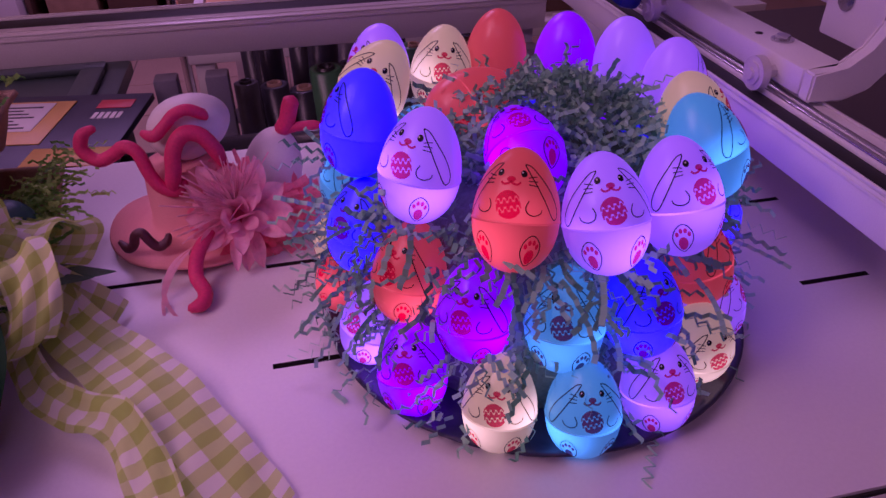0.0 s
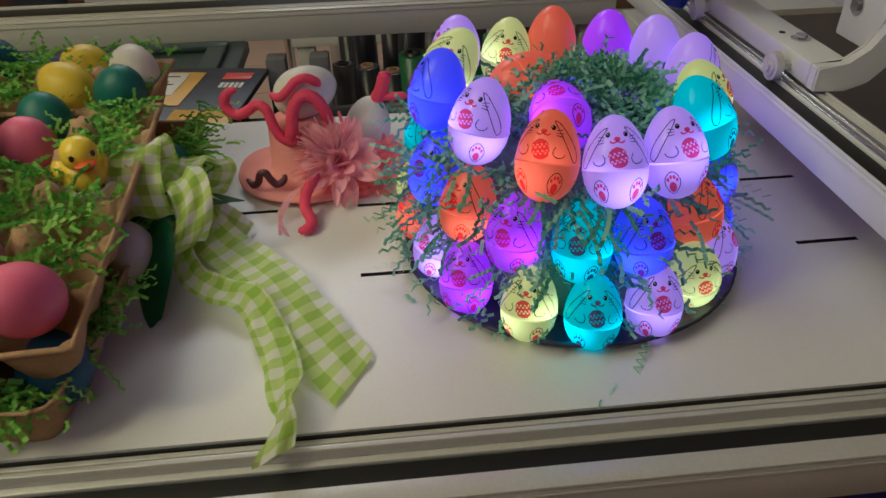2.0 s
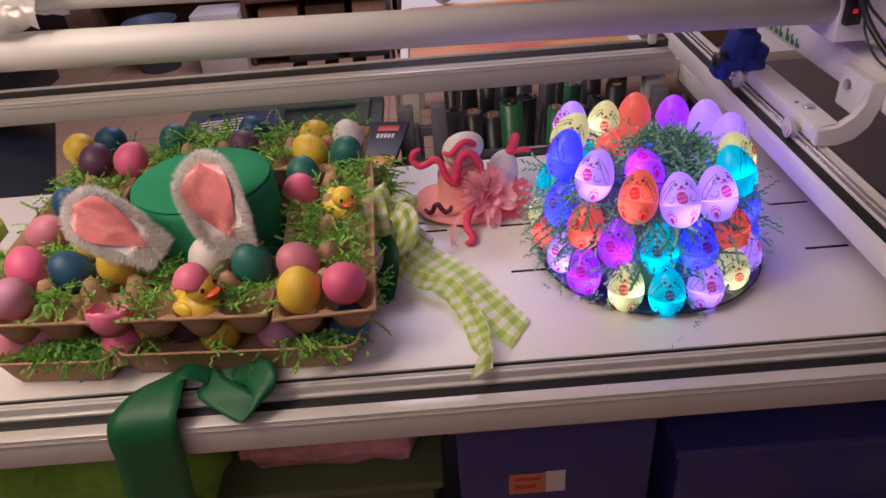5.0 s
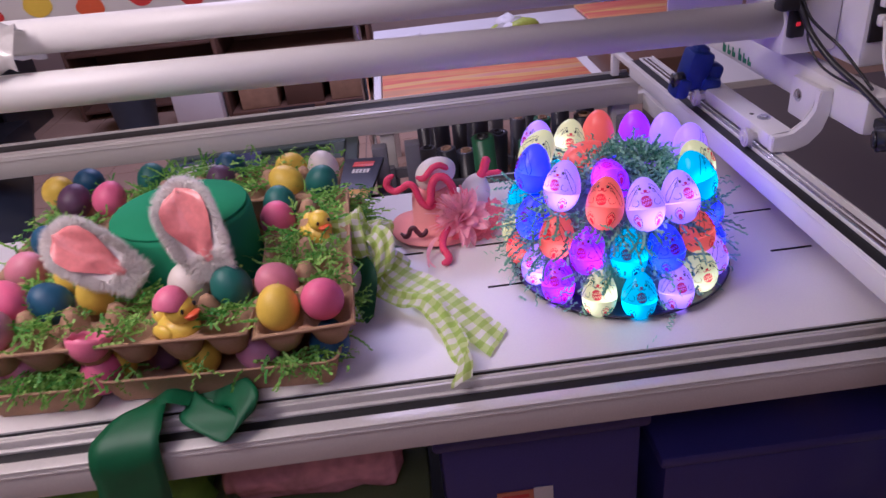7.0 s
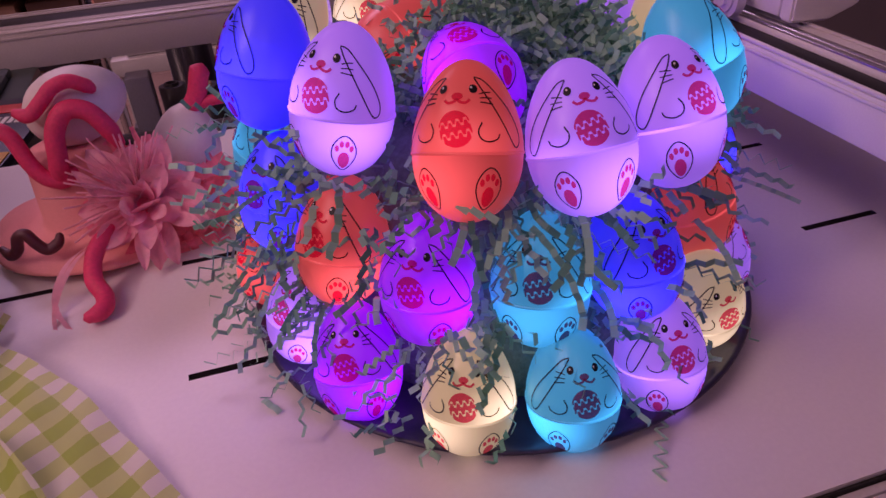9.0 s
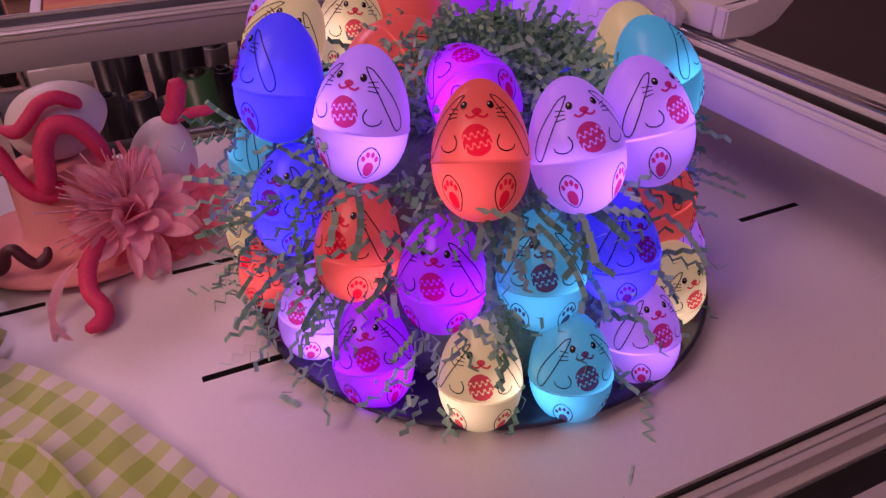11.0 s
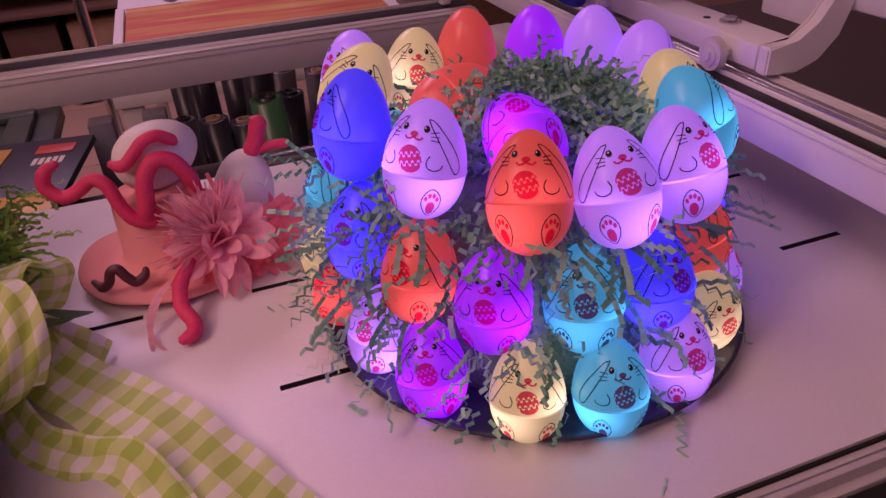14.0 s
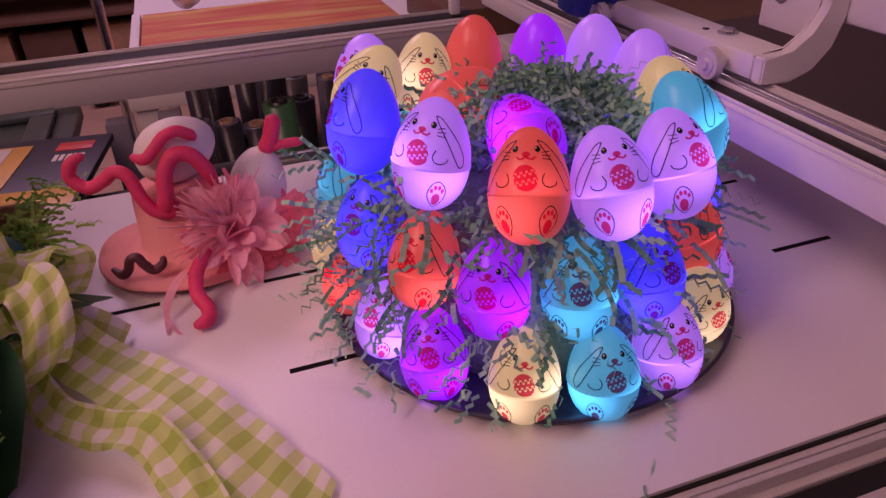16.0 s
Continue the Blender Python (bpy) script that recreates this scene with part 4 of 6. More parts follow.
def build_carton(nx, ny, label):
    """A moulded pulp carton: cups in a grid, posts between them, a flange round it. Its rim is at the origin's height."""
    ob = thing("egg_carton", (0, 0, 0), label, "egg carton", "egg cartons of the square hat")
    bm = bmesh.new()
    n = 9
    W, D = nx * n, ny * n
    grid = []
    for j in range(D + 1):
        row = []
        for i in range(W + 1):
            cx, cy = (i / n) % 1 - 0.5, (j / n) % 1 - 0.5
            d = (abs(2 * cx) ** 2.6 + abs(2 * cy) ** 2.6) ** (1 / 2.6)
            z = -0.034 * max(0.0, min(1.0, (1.02 - d) / 0.50)) ** 0.8
            inner = 0 < round(i / n) < nx and 0 < round(j / n) < ny
            e = math.hypot(i / n - round(i / n), j / n - round(j / n))
            if inner and e < 0.30:
                z = max(z, -0.004 + 0.024 * (1 - (e / 0.30) ** 2.2) + (-0.003 if e < 0.08 else 0))
            edge = i in (0, W) or j in (0, D)
            z += 0.0016 * noise.noise(Vector((i * 0.31, j * 0.27, nx)))
            row.append(bm.verts.new(((i / n - nx / 2) * PITCH, (j / n - ny / 2) * PITCH, z if not edge else 0.001)))
        grid.append(row)
    for j in range(D):
        for i in range(W):
            bm.faces.new((grid[j][i], grid[j][i + 1], grid[j + 1][i + 1], grid[j + 1][i]))
    rim = [grid[0][i] for i in range(W + 1)] + [grid[j][W] for j in range(1, D + 1)] + [grid[D][i] for i in range(W - 1, -1, -1)] + [grid[j][0] for j in range(D - 1, 0, -1)]
    lip, edge_bm = [], bmesh.new()
    for v in rim:
        c = v.co
        out = Vector((max(-1, min(1, c.x / (nx * PITCH / 2))) ** 15, max(-1, min(1, c.y / (ny * PITCH / 2))) ** 15, 0))
        lip.append([edge_bm.verts.new(c), edge_bm.verts.new(c + out * 0.0025 + Vector((0, 0, 0.0008))), edge_bm.verts.new(c + out * 0.0036 + Vector((0, 0, -0.0030)))])
    for k in range(len(rim)):
        j = (k + 1) % len(rim)
        edge_bm.faces.new((lip[k][0], lip[j][0], lip[j][1], lip[k][1]))
        edge_bm.faces.new((lip[k][1], lip[j][1], lip[j][2], lip[k][2]))
    for body in (part("cup_tray", bm, CARD, ob), part("rim", edge_bm, CARD, ob, "turned-down pulp rim")):
        mod = body.modifiers.new("thick", "SOLIDIFY")
        mod.thickness, mod.offset = 0.0016, -1
    return ob


HAT = pose(-0.353, 0.232, 0, 0, 0, -3.5)   # the front right cup's place
CELLS = {}
carton_a = build_carton(6, 2, "brown pulp egg carton full of painted eggs and green paper grass")
for k, (x, y, z, rz, tilt) in enumerate(((-0.200, 0.026, 0.080, 0, 0), (-0.010, 0.126, 0.083, 96, 3), (-0.138, 0.325, 0.092, 0, 4), (-0.350, 0.215, 0.078, 92, 2))):
    m = HAT @ pose(x, y, z, tilt if rz == 0 else 0, -tilt if rz else 0, rz)
    ob = carton_a if k == 0 else copy_thing(carton_a, m)
    ob.matrix_world = m
    CELLS[k] = (m, 6, 2)


def cell(k, i, j):
    m, nx, ny = CELLS[k]
    return m @ Vector(((i - nx / 2 + 0.5) * PITCH, (j - ny / 2 + 0.5) * PITCH, 0))


# trays below, that the cartons stand on
for x0, x1, y0, y1 in ((-0.345, -0.226, -0.030, 0.072), (-0.216, 0.030, -0.022, 0.075), (-0.080, 0.030, 0.079, 0.36), (-0.330, -0.084, 0.270, 0.36), (-0.400, -0.300, 0.079, 0.266)):
    bm = bmesh.new()
    rows = []
    for grow, z in ((-0.006, 0.001), (-0.002, 0.012), (0.004, 0.034), (0.006, 0.036), (0.004, 0.0375), (0.0015, 0.035), (-0.004, 0.012), (-0.008, 0.004)):
        ring, rad = [], 0.012 + grow * 0.5
        for cx, cy, a0 in ((x1, y1, 0), (x0, y1, 90), (x0, y0, 180), (x1, y0, 270)):
            for s in range(5):
                a = radians(a0 + s * 22.5)
                ox = cx - rad * (1 if cx == x1 else -1) + grow * (1 if cx == x1 else -1)
                oy = cy - rad * (1 if cy == y1 else -1) + grow * (1 if cy == y1 else -1)
                ring.append(bm.verts.new((ox + rad * math.cos(a), oy + rad * math.sin(a), z + 0.0012 * noise.noise(Vector((cx * 30, cy * 30 + s, z * 50))))))
        rows.append(ring)
    for a, b in zip(rows, rows[1:]):
        for k in range(len(a)):
            j = (k + 1) % len(a)
            bm.faces.new((a[k], a[j], b[j], b[k]))
    base = bmesh.new()
    for ring in (rows[0], rows[-1]):
        base.faces.new([base.verts.new(v.co) for v in ring])
    ob = thing("carton_tray", HAT, "shallow brown cardboard tray with eggs and paper grass", "carton tray", "lower trays of the square hat")
    part("tray_wall", bm, CARD, ob)
    part("tray_floor", base, CARD, ob)

re2 = random.Random(21)
plain = lathe(bmesh.new(), egg_profile(0.0440, 0.0505, 18, swell=0.08), 24)
plain_mesh = bpy.data.meshes.new("painted_egg")
plain.to_mesh(plain_mesh)
plain.free()
plain_mesh.materials.append(EGG_PAINT)
plain_mesh.polygons.foreach_set("use_smooth", [True] * len(plain_mesh.polygons))
PINK, ROSE, YEL, TEAL, NAVY, WHITE, PLUM, LILAC = (0.78, 0.15, 0.30), (0.62, 0.22, 0.30), (0.78, 0.55, 0.012), (0.025, 0.15, 0.13), (0.02, 0.09, 0.19), (0.72, 0.66, 0.60), (0.10, 0.045, 0.10), (0.60, 0.27, 0.42)
NAMES = {PINK: "bright pink", ROSE: "dusty rose", YEL: "mustard yellow", TEAL: "dark teal", NAVY: "deep blue", WHITE: "off-white", PLUM: "dark plum", LILAC: "lilac pink"}


def painted_egg(p, c, stand=70, where="in a brown carton"):
    ob = new("painted_egg", plain_mesh)
    ob.matrix_world = Matrix.Translation(p) @ Matrix.Rotation(re2.uniform(0, 6), 4, "Z") @ Matrix.Rotation(radians(re2.uniform(0, 90 - stand)), 4, "X")
    ob.color = (*c, 1)
    return tagged(ob, f"{NAMES[c]} painted egg {where}", "painted egg", "painted eggs")


EGG_SPOTS = ((-.676, .257, LILAC), (-.684, .313, PINK), (-.692, .384, ROSE), (-.630, .299, NAVY), (-.627, .362, YEL), (-.582, .307, YEL), (-.481, .303, WHITE), (-.431, .287, TEAL),
             (-.374, .233, YEL), (-.329, .238, PINK), (-.381, .282, ROSE), (-.398, .439, PINK), (-.400, .484, TEAL), (-.689, .451, NAVY),
             (-.732, .612, YEL), (-.694, .630, NAVY), (-.693, .567, PLUM), (-.643, .562, PINK), (-.596, .613, TEAL), (-.488, .573, PLUM), (-.484, .620, NAVY),
             (-.393, .594, YEL), (-.395, .545, YEL), (-.346, .580, WHITE), (-.345, .530, TEAL))
for x, y, c in EGG_SPOTS:
    painted_egg(Vector((x, y - 0.011, 0.101) if y > 0.5 else (x, y, 0.092)), c, 30)
for x, y, c in ((-.691, .259, ROSE), (-.662, .262, ROSE), (-.566, .263, YEL), (-.576, .244, PINK), (-.518, .273, PLUM), (-.473, .252, YEL), (-.411, .248, LILAC), (-.332, .245, NAVY), (-.319, .366, WHITE), (-.318, .44, NAVY), (-.316, .50, TEAL)):
    painted_egg(Vector((x, y, 0.032)), c, 30, "wedged under the brown cartons")
Hm = lambda x, y, z: HAT @ Vector((x, y, z))


def ellipsoid(bm, c, r, m=None, u=16, v=10):
    q = bmesh.ops.create_uvsphere(bm, u_segments=u, v_segments=v, radius=1, matrix=Matrix.Translation(c) @ (m or Matrix()) @ Matrix.Diagonal((*r, 1)))
    return [f for f in {f for w in q["verts"] for f in w.link_faces}]


def rubber_duck(m, label):
    """A toy duck in one mesh: body with raised tail, head, flat bill, eyes."""
    bm = bmesh.new()
    ellipsoid(bm, (0, 0, 0), (0.020, 0.024, 0.016))
    ellipsoid(bm, (0, 0.020, 0.010), (0.009, 0.011, 0.007), Matrix.Rotation(radians(40), 4, "X"), 12, 8)
    for s in (-1, 1):
        ellipsoid(bm, (s * 0.017, 0.004, 0.003), (0.006, 0.014, 0.009), None, 10, 8)
    ellipsoid(bm, (0, -0.010, 0.024), (0.0155, 0.0155, 0.0150))
    for f in ellipsoid(bm, (0, -0.026, 0.022), (0.0095, 0.008, 0.0028), Matrix.Rotation(radians(-12), 4, "X"), 12, 8) + ellipsoid(bm, (0, -0.024, 0.0185), (0.007, 0.006, 0.0024), Matrix.Rotation(radians(14), 4, "X"), 12, 8):
        f.material_index = 1
    for s in (-1, 1):
        for f in ellipsoid(bm, (s * 0.0085, -0.0225, 0.0285), (0.0022, 0.0016, 0.0030), None, 10, 8):
            f.material_index = 2
    ob = part("rubber_duck", bm, [DUCK_YELLOW, DUCK_ORANGE, BLACK_PLASTIC])
    ob.matrix_world = m
    return tagged(ob, label, "rubber duck", "rubber ducks")


def cap_shell(name, p, r, top, material, label, turn=(0, 0, 0)):
    """A broken egg shell, its rim ragged."""
    bm = bmesh.new()
    prof = [(r * math.sin(a), -r * math.cos(a) * 1.15) for a in [math.pi * top * k / 10 for k in range(11)]]
    lathe(bm, prof, 26)
    zs = max(v.co.z for v in bm.verts)
    for v in bm.verts:
        if v.co.z > zs - 1e-5:
            v.co.z += 0.003 * (random.Random(int(v.co.x * 1e5)).random() - 0.5) * 2
    ob = part(name, bm, material)
    md = ob.modifiers.new("thick", "SOLIDIFY")
    md.thickness = 0.0006
    ob.matrix_world = Matrix.Translation(p) @ pose(0, 0, 0, *turn)
    return tagged(ob, label, "egg shell", "broken shells round the ducks")


d1 = Vector((-0.345, 0.398, 0.080))
rubber_duck(Matrix.Translation(d1 + Vector((0, 0, 0.008))) @ pose(0, 0, 0, 8, 0, 32) @ Matrix.Diagonal((0.86, 0.86, 0.86, 1)), "yellow rubber duck sitting in a white broken egg shell")
cap_shell("egg_shell", d1 + Vector((0.003, 0, 0.002)), 0.0225, 0.50, SHELL_WHITE, "white broken egg shell holding a toy duck")
d2 = Vector((-0.480, 0.240, 0.079))
rubber_duck(Matrix.Translation(d2) @ pose(0, 0, 0, 0, 0, 60), "yellow rubber duck wearing a pink egg shell as a cap")
cap_shell("egg_shell", d2 + Vector((0.001, -0.004, 0.029)), 0.0182, 0.56, SHELL_PINK, "pink broken egg shell on a toy duck's head", (166, 14, 0))
d3 = Vector((-0.572, 0.238, 0.081))
cap_shell("egg_shell", d3, 0.0225, 0.52, SHELL_PINK, "bright pink broken egg shell lying in the carton", (-22, 8, 0))

rg2 = random.Random(8)
bm = bmesh.new()
def tuft(p, n, spread, long=0.03, lift=0.5, out=Vector((0, 0, 0))):
    for _ in range(n):
        q = p + Vector((rg2.gauss(0, spread), rg2.gauss(0, spread), rg2.uniform(-0.004, 0.010)))
        crinkle(bm, rg2, q, out + Vector((rg2.uniform(-1, 1), rg2.uniform(-1, 1), rg2.uniform(-0.2, 1.0) * lift)), rg2.uniform(0.012, long), rg2.uniform(0.0018, 0.0031), 0.0034, 0.35)
for k in range(4):
    for i in range(6):
        for j in range(2):
            c_ = cell(k, i, j)
            if min((Vector((x, y)) - c_.xy).length for x, y in [e[:2] for e in EGG_SPOTS] + [d1.xy, d2.xy, d3.xy]) > 0.030:
                tuft(c_ + Vector((0, 0, 0.005)), 62, 0.012)
            else:
                tuft(c_ + Vector((rg2.uniform(-.02, .02), 0.020, 0.004)), 8, 0.008)
for k in range(26):
    tuft(Hm(rg2.uniform(-0.335, 0.022), rg2.uniform(-0.022, -0.005), rg2.uniform(0.030, 0.040)), 16, 0.009, 0.034, 0.3, Vector((0, -0.5, -0.25)))
for k in range(26):
    at = Hm(rg2.uniform(0.022, 0.034), rg2.uniform(0.0, 0.36), rg2.uniform(0.028, 0.046))
    if 0.325 < at.y < 0.405:
        continue
    tuft(at, 15, 0.009, 0.034, 0.3, Vector((0.5, 0, -0.1)))
for k in range(14):
    tuft(Hm(rg2.uniform(-0.26, 0.0), rg2.uniform(0.33, 0.38), 0.104), 14, 0.010, 0.030, 0.8)
for k in range(10):
    tuft(Hm(rg2.uniform(-0.40, -0.33), rg2.uniform(0.02, 0.25), rg2.uniform(0.035, 0.06)), 12, 0.012, 0.03, 0.3, Vector((-0.4, 0, 0)))
tagged(part("paper_grass", bm, GRASS_GREEN, smooth=False), "bright green crinkle paper grass filling the cartons", "paper grass", kind="stuff")

# the green crown with its two plush ears
crown = thing("hat_crown", HAT @ pose(-0.154, 0.152, 0.001), "green felt hat crown with flat top", "hat crown")
part("felt_side", lathe(bmesh.new(), [(0, 0), (0.084, 0), (0.085, 0.02), (0.083, 0.09), (0.0815, 0.134), (0.080, 0.1395), (0.077, 0.1405), (0, 0.1405)], 56), GREEN_FELT, crown)
part("felt_top", lathe(bmesh.new(), [(0, 0.1412), (0.078, 0.1412), (0.0790, 0.1425), (0.0775, 0.1440), (0.04, 0.1450), (0, 0.1450)], 56), GREEN_FELT, crown, "flat green felt top")


def plush_ear(base, tip, face, width, label):
    """A flat plush ear, hollowed and lined with satin in front, with fur on its rim."""
    base, tip = Vector(base), Vector(tip)
    L = (tip - base).length
    z = (tip - base).normalized()
    f = Vector(face)
    f = (f - z * f.dot(z)).normalized()
    x = z.cross(f)
    m = Matrix((( x.x, f.x, z.x, base.x), (x.y, f.y, z.y, base.y), (x.z, f.z, z.z, base.z), (0, 0, 0, 1)))
    ob = thing("plush_ear", m, label, "plush ear", "rabbit-style ears on the hat")
    shape = lambda t: width / 2 * (0.66 + 0.34 * math.sin(math.pi / 2 * min(1, t / 0.62))) * math.sqrt(max(0, 1 - max(0, (t - 0.66) / 0.34) ** 2.4))
    bend = lambda t: 0.016 * math.sin(t * 2.2)
    cup = lambda x_: 0.014 * (x_ / (width / 2)) ** 2
    def skin(front, scale, t0, t1, depth):
        bm_, rows_ = bmesh.new(), []
        for i in range(19):
            t = t0 + (t1 - t0) * i / 18
            w = shape(min(0.999, t)) * scale
            rows_.append([bm_.verts.new((w * s, cup(w * s) + (depth * (1 - s * s) if not front else depth * (0.35 - 0.9 * (1 - s * s))) + bend(t), t * L)) for s in [-1 + 2 * k / 10 for k in range(11)]])
        for a, b in zip(rows_, rows_[1:]):
            for k in range(10):
                bm_.faces.new((a[k], a[k + 1], b[k + 1], b[k]))
        return bm_
    back = skin(False, 1.0, 0, 1.0, -0.016)
    rows = skin(False, 1.0, 0, 1.0, 0.0015)
    me = bpy.data.meshes.new("tmp")
    rows.to_mesh(me)
    back.from_mesh(me)
    bmesh.ops.remove_doubles(back, verts=back.verts, dist=0.0004)
    part("plush", back, WHITE_FUR, ob)
    lining = skin(False, 0.86, 0.16, 0.94, 0.0045)
    for v in lining.verts:
        t = v.co.z / L
        v.co.y -= cup(v.co.x)
        v.co.x *= math.sqrt(max(0.0, 1 - max(0, (t - 0.72) / 0.21) ** 2.2)) * min(1, 0.18 + (t - 0.14) * 1.9)
        v.co.y -= 0.004 * max(0, 1 - (v.co.x / (width * 0.30)) ** 2) * math.sin(math.pi * t) - 0.0026 * abs(math.sin(v.co.x * 210 + t * 6 + 2 * noise.noise(v.co * 40)))
        v.co.y += cup(v.co.x) + 0.0030 + 0.0014 * noise.noise(v.co * 90)
    part("satin_lining", lining, PINK_SATIN, ob, "shiny pink satin lining")
    bm_ = bmesh.new()
    rr = random.Random(int(width * 1e4) + int(base.x * 1e4))
    for _ in range(13000):
        t = rr.random() ** 0.9
        s = rr.choice((-1, 1)) * (1 - rr.random() ** 1.3 * 0.26) if 0.26 < t < 0.86 else rr.uniform(-1, 1)
        w = shape(min(0.999, t))
        p = Vector((w * s, bend(t) + cup(w * s) + 0.004 * (1 - s * s) * rr.choice((1, 1, -2)), t * L))
        d = Vector((s * 1.2, rr.uniform(-0.5, 1.0), (1.2 if t > 0.85 else 0.0) + rr.uniform(-0.9, 0.4))).normalized() * rr.uniform(0.0045, 0.0100)
        sd = Vector((rr.uniform(-1, 1), rr.uniform(-1, 1), rr.uniform(-1, 1))) * 0.00065
        bm_.faces.new((bm_.verts.new(p + sd), bm_.verts.new(p - sd), bm_.verts.new(p + d)))
    part("fur_fringe", bm_, FUR_HAIR, ob, "shaggy white fur fringe", smooth=False)
    return ob


plush_ear((-0.441, 0.290, 0.105), (-0.470, 0.340, 0.196), (0.0, -0.9, 0.40), 0.056, "upright white plush ear with pink satin lining")
plush_ear((-0.524, 0.294, 0.108), (-0.607, 0.318, 0.165), (-0.1, -0.75, 0.65), 0.052, "sideways drooping white plush ear with pink satin lining")

# dark green satin bow hanging over the front rail
bow = thing("satin_bow", (-0.505, 0.205, 0.03), "dark green satin ribbon bow hanging over the front rail", "ribbon bow")
loc = lambda pts: [Vector(p) - Vector((-0.505, 0.205, 0.03)) for p in pts]
bm = bmesh.new()
p = spline(loc([(-0.512, 0.224, 0.006), (-0.526, 0.196, 0.012), (-0.536, 0.164, 0.006), (-0.537, 0.149, -0.012), (-0.538, 0.1465, -0.045), (-0.544, 0.146, -0.11), (-0.550, 0.147, -0.24)]), 8)
strip(bm, p, [Vector((1, 0.25 * max(0, 1 - i / 16), 0.1)) for i in range(len(p))], lambda t: 0.024 + 0.048 * min(1, t * 3.2), ripple=0.0007)
part("long_tail", bm, GREEN_SATIN, bow)
bm = bmesh.new()
p = spline(loc([(-0.500, 0.228, 0.006), (-0.465, 0.222, 0.014), (-0.438, 0.204, 0.024), (-0.424, 0.182, 0.024), (-0.428, 0.168, 0.014), (-0.440, 0.167, 0.008), (-0.462, 0.182, 0.009), (-0.486, 0.200, 0.011), (-0.498, 0.220, 0.008)]), 8)
sd_ = spline([(0.1, 0.8, 0.5), (0.2, 0.8, 0.5), (0.5, 0.75, 0.45), (0.65, 0.72, 0.3), (0.65, 0.72, 0.25), (0.65, 0.72, 0.25), (0.6, 0.75, 0.25), (0.5, 0.8, 0.3), (0.3, 0.8, 0.3)], 8)
strip(bm, p, sd_, 0.034, ripple=0.0006)
part("loop", bm, GREEN_SATIN, bow).location = (0.009, -0.003, -0.008)
bm = bmesh.new()
p = spline(loc([(-0.522, 0.214, 0.005), (-0.503, 0.210, 0.016), (-0.480, 0.212, 0.006)]), 6)
strip(bm, p, [Vector((0.1, 1, 0)) for _ in p], 0.026, ripple=0.0012)
part("knot", bm, GREEN_SATIN, bow)
for o in bow.children:
    if o.name.startswith(("long", "loop")):
        md = o.modifiers.new("thick", "SOLIDIFY")
        md.thickness = 0.0006

# gingham bow at the side of the hat
gb = thing("gingham_bow", (-0.300, 0.430, 0.04), "sheer green and white gingham ribbon bow with long tails", "ribbon bow")
loc = lambda pts: [Vector(p) - Vector((-0.300, 0.430, 0.04)) for p in pts]
def gband(name, pts, sides, width, ripple=0.0015, n=9):
    pp = spline(loc(pts), n)
    ss = spline(sides, n)
    b_ = strip(bmesh.new(), pp, ss[:len(pp)], width, ripple=ripple, across=8)
    ob = part(name, b_, GINGHAM, gb)
    return ob
gband("tail", [(-0.298, 0.428, 0.048), (-0.283, 0.428, 0.030), (-0.262, 0.405, 0.014), (-0.236, 0.376, 0.011), (-0.213, 0.344, 0.013), (-0.190, 0.307, 0.009), (-0.168, 0.272, 0.005), (-0.149, 0.242, 0.003)],
      [(0.5, 0.7, 0.4), (0.6, 0.75, 0.25), (0.7, 0.7, 0.15), (0.8, 0.62, 0.10), (0.8, 0.60, 0.06), (0.8, 0.58, 0.02), (0.72, 0.68, 0.02), (0.52, 0.85, 0.0)], lambda t: 0.030 + 0.019 * min(1, t * 1.6))
gband("tail", [(-0.300, 0.420, 0.046), (-0.291, 0.398, 0.026), (-0.275, 0.361, 0.014), (-0.250, 0.336, 0.014), (-0.227, 0.321, 0.018), (-0.212, 0.296, 0.013), (-0.199, 0.262, 0.009), (-0.193, 0.228, 0.009), (-0.192, 0.208, 0.013), (-0.197, 0.184, 0.003)],
      [(0.6, 0.5, 0.5), (0.6, 0.6, 0.4), (0.55, 0.75, 0.3), (0.45, 0.85, 0.25), (0.7, 0.6, 0.5), (0.9, 0.35, 0.3), (0.95, 0.25, 0.2), (0.8, 0.1, 0.6), (0.5, 0.0, 0.85), (0.85, 0.45, 0.1)], lambda t: 0.022 + 0.006 * t, 0.0026)
gband("loop", [(-0.300, 0.430, 0.050), (-0.290, 0.462, 0.058), (-0.282, 0.492, 0.045), (-0.278, 0.503, 0.028), (-0.285, 0.480, 0.018), (-0.297, 0.440, 0.030)],
      [(1, -0.1, 0.1), (1, -0.15, 0.1), (1, -0.2, 0.0), (1, -0.2, 0), (1, -0.1, 0.1), (1, 0, 0.2)], 0.046, 0.0028)
gband("short_end", [(-0.297, 0.426, 0.046), (-0.280, 0.430, 0.038), (-0.260, 0.424, 0.018), (-0.243, 0.417, 0.004)],
      [(0.1, 0.9, 0.4), (0.15, 0.95, 0.3), (0.2, 1, 0.2), (0.3, 1, 0.1)], lambda t: 0.030 + 0.018 * t, 0.002)
gband("loop", [(-0.302, 0.428, 0.050), (-0.310, 0.450, 0.078), (-0.313, 0.425, 0.090), (-0.310, 0.396, 0.078), (-0.304, 0.386, 0.052), (-0.300, 0.412, 0.040)],
      [(1, 0.1, 0.2), (1, 0.1, 0.3), (1, 0.2, 0.1), (1, 0.3, -0.2), (1, 0.2, -0.2), (1, 0, 0.2)], 0.040, 0.0035)
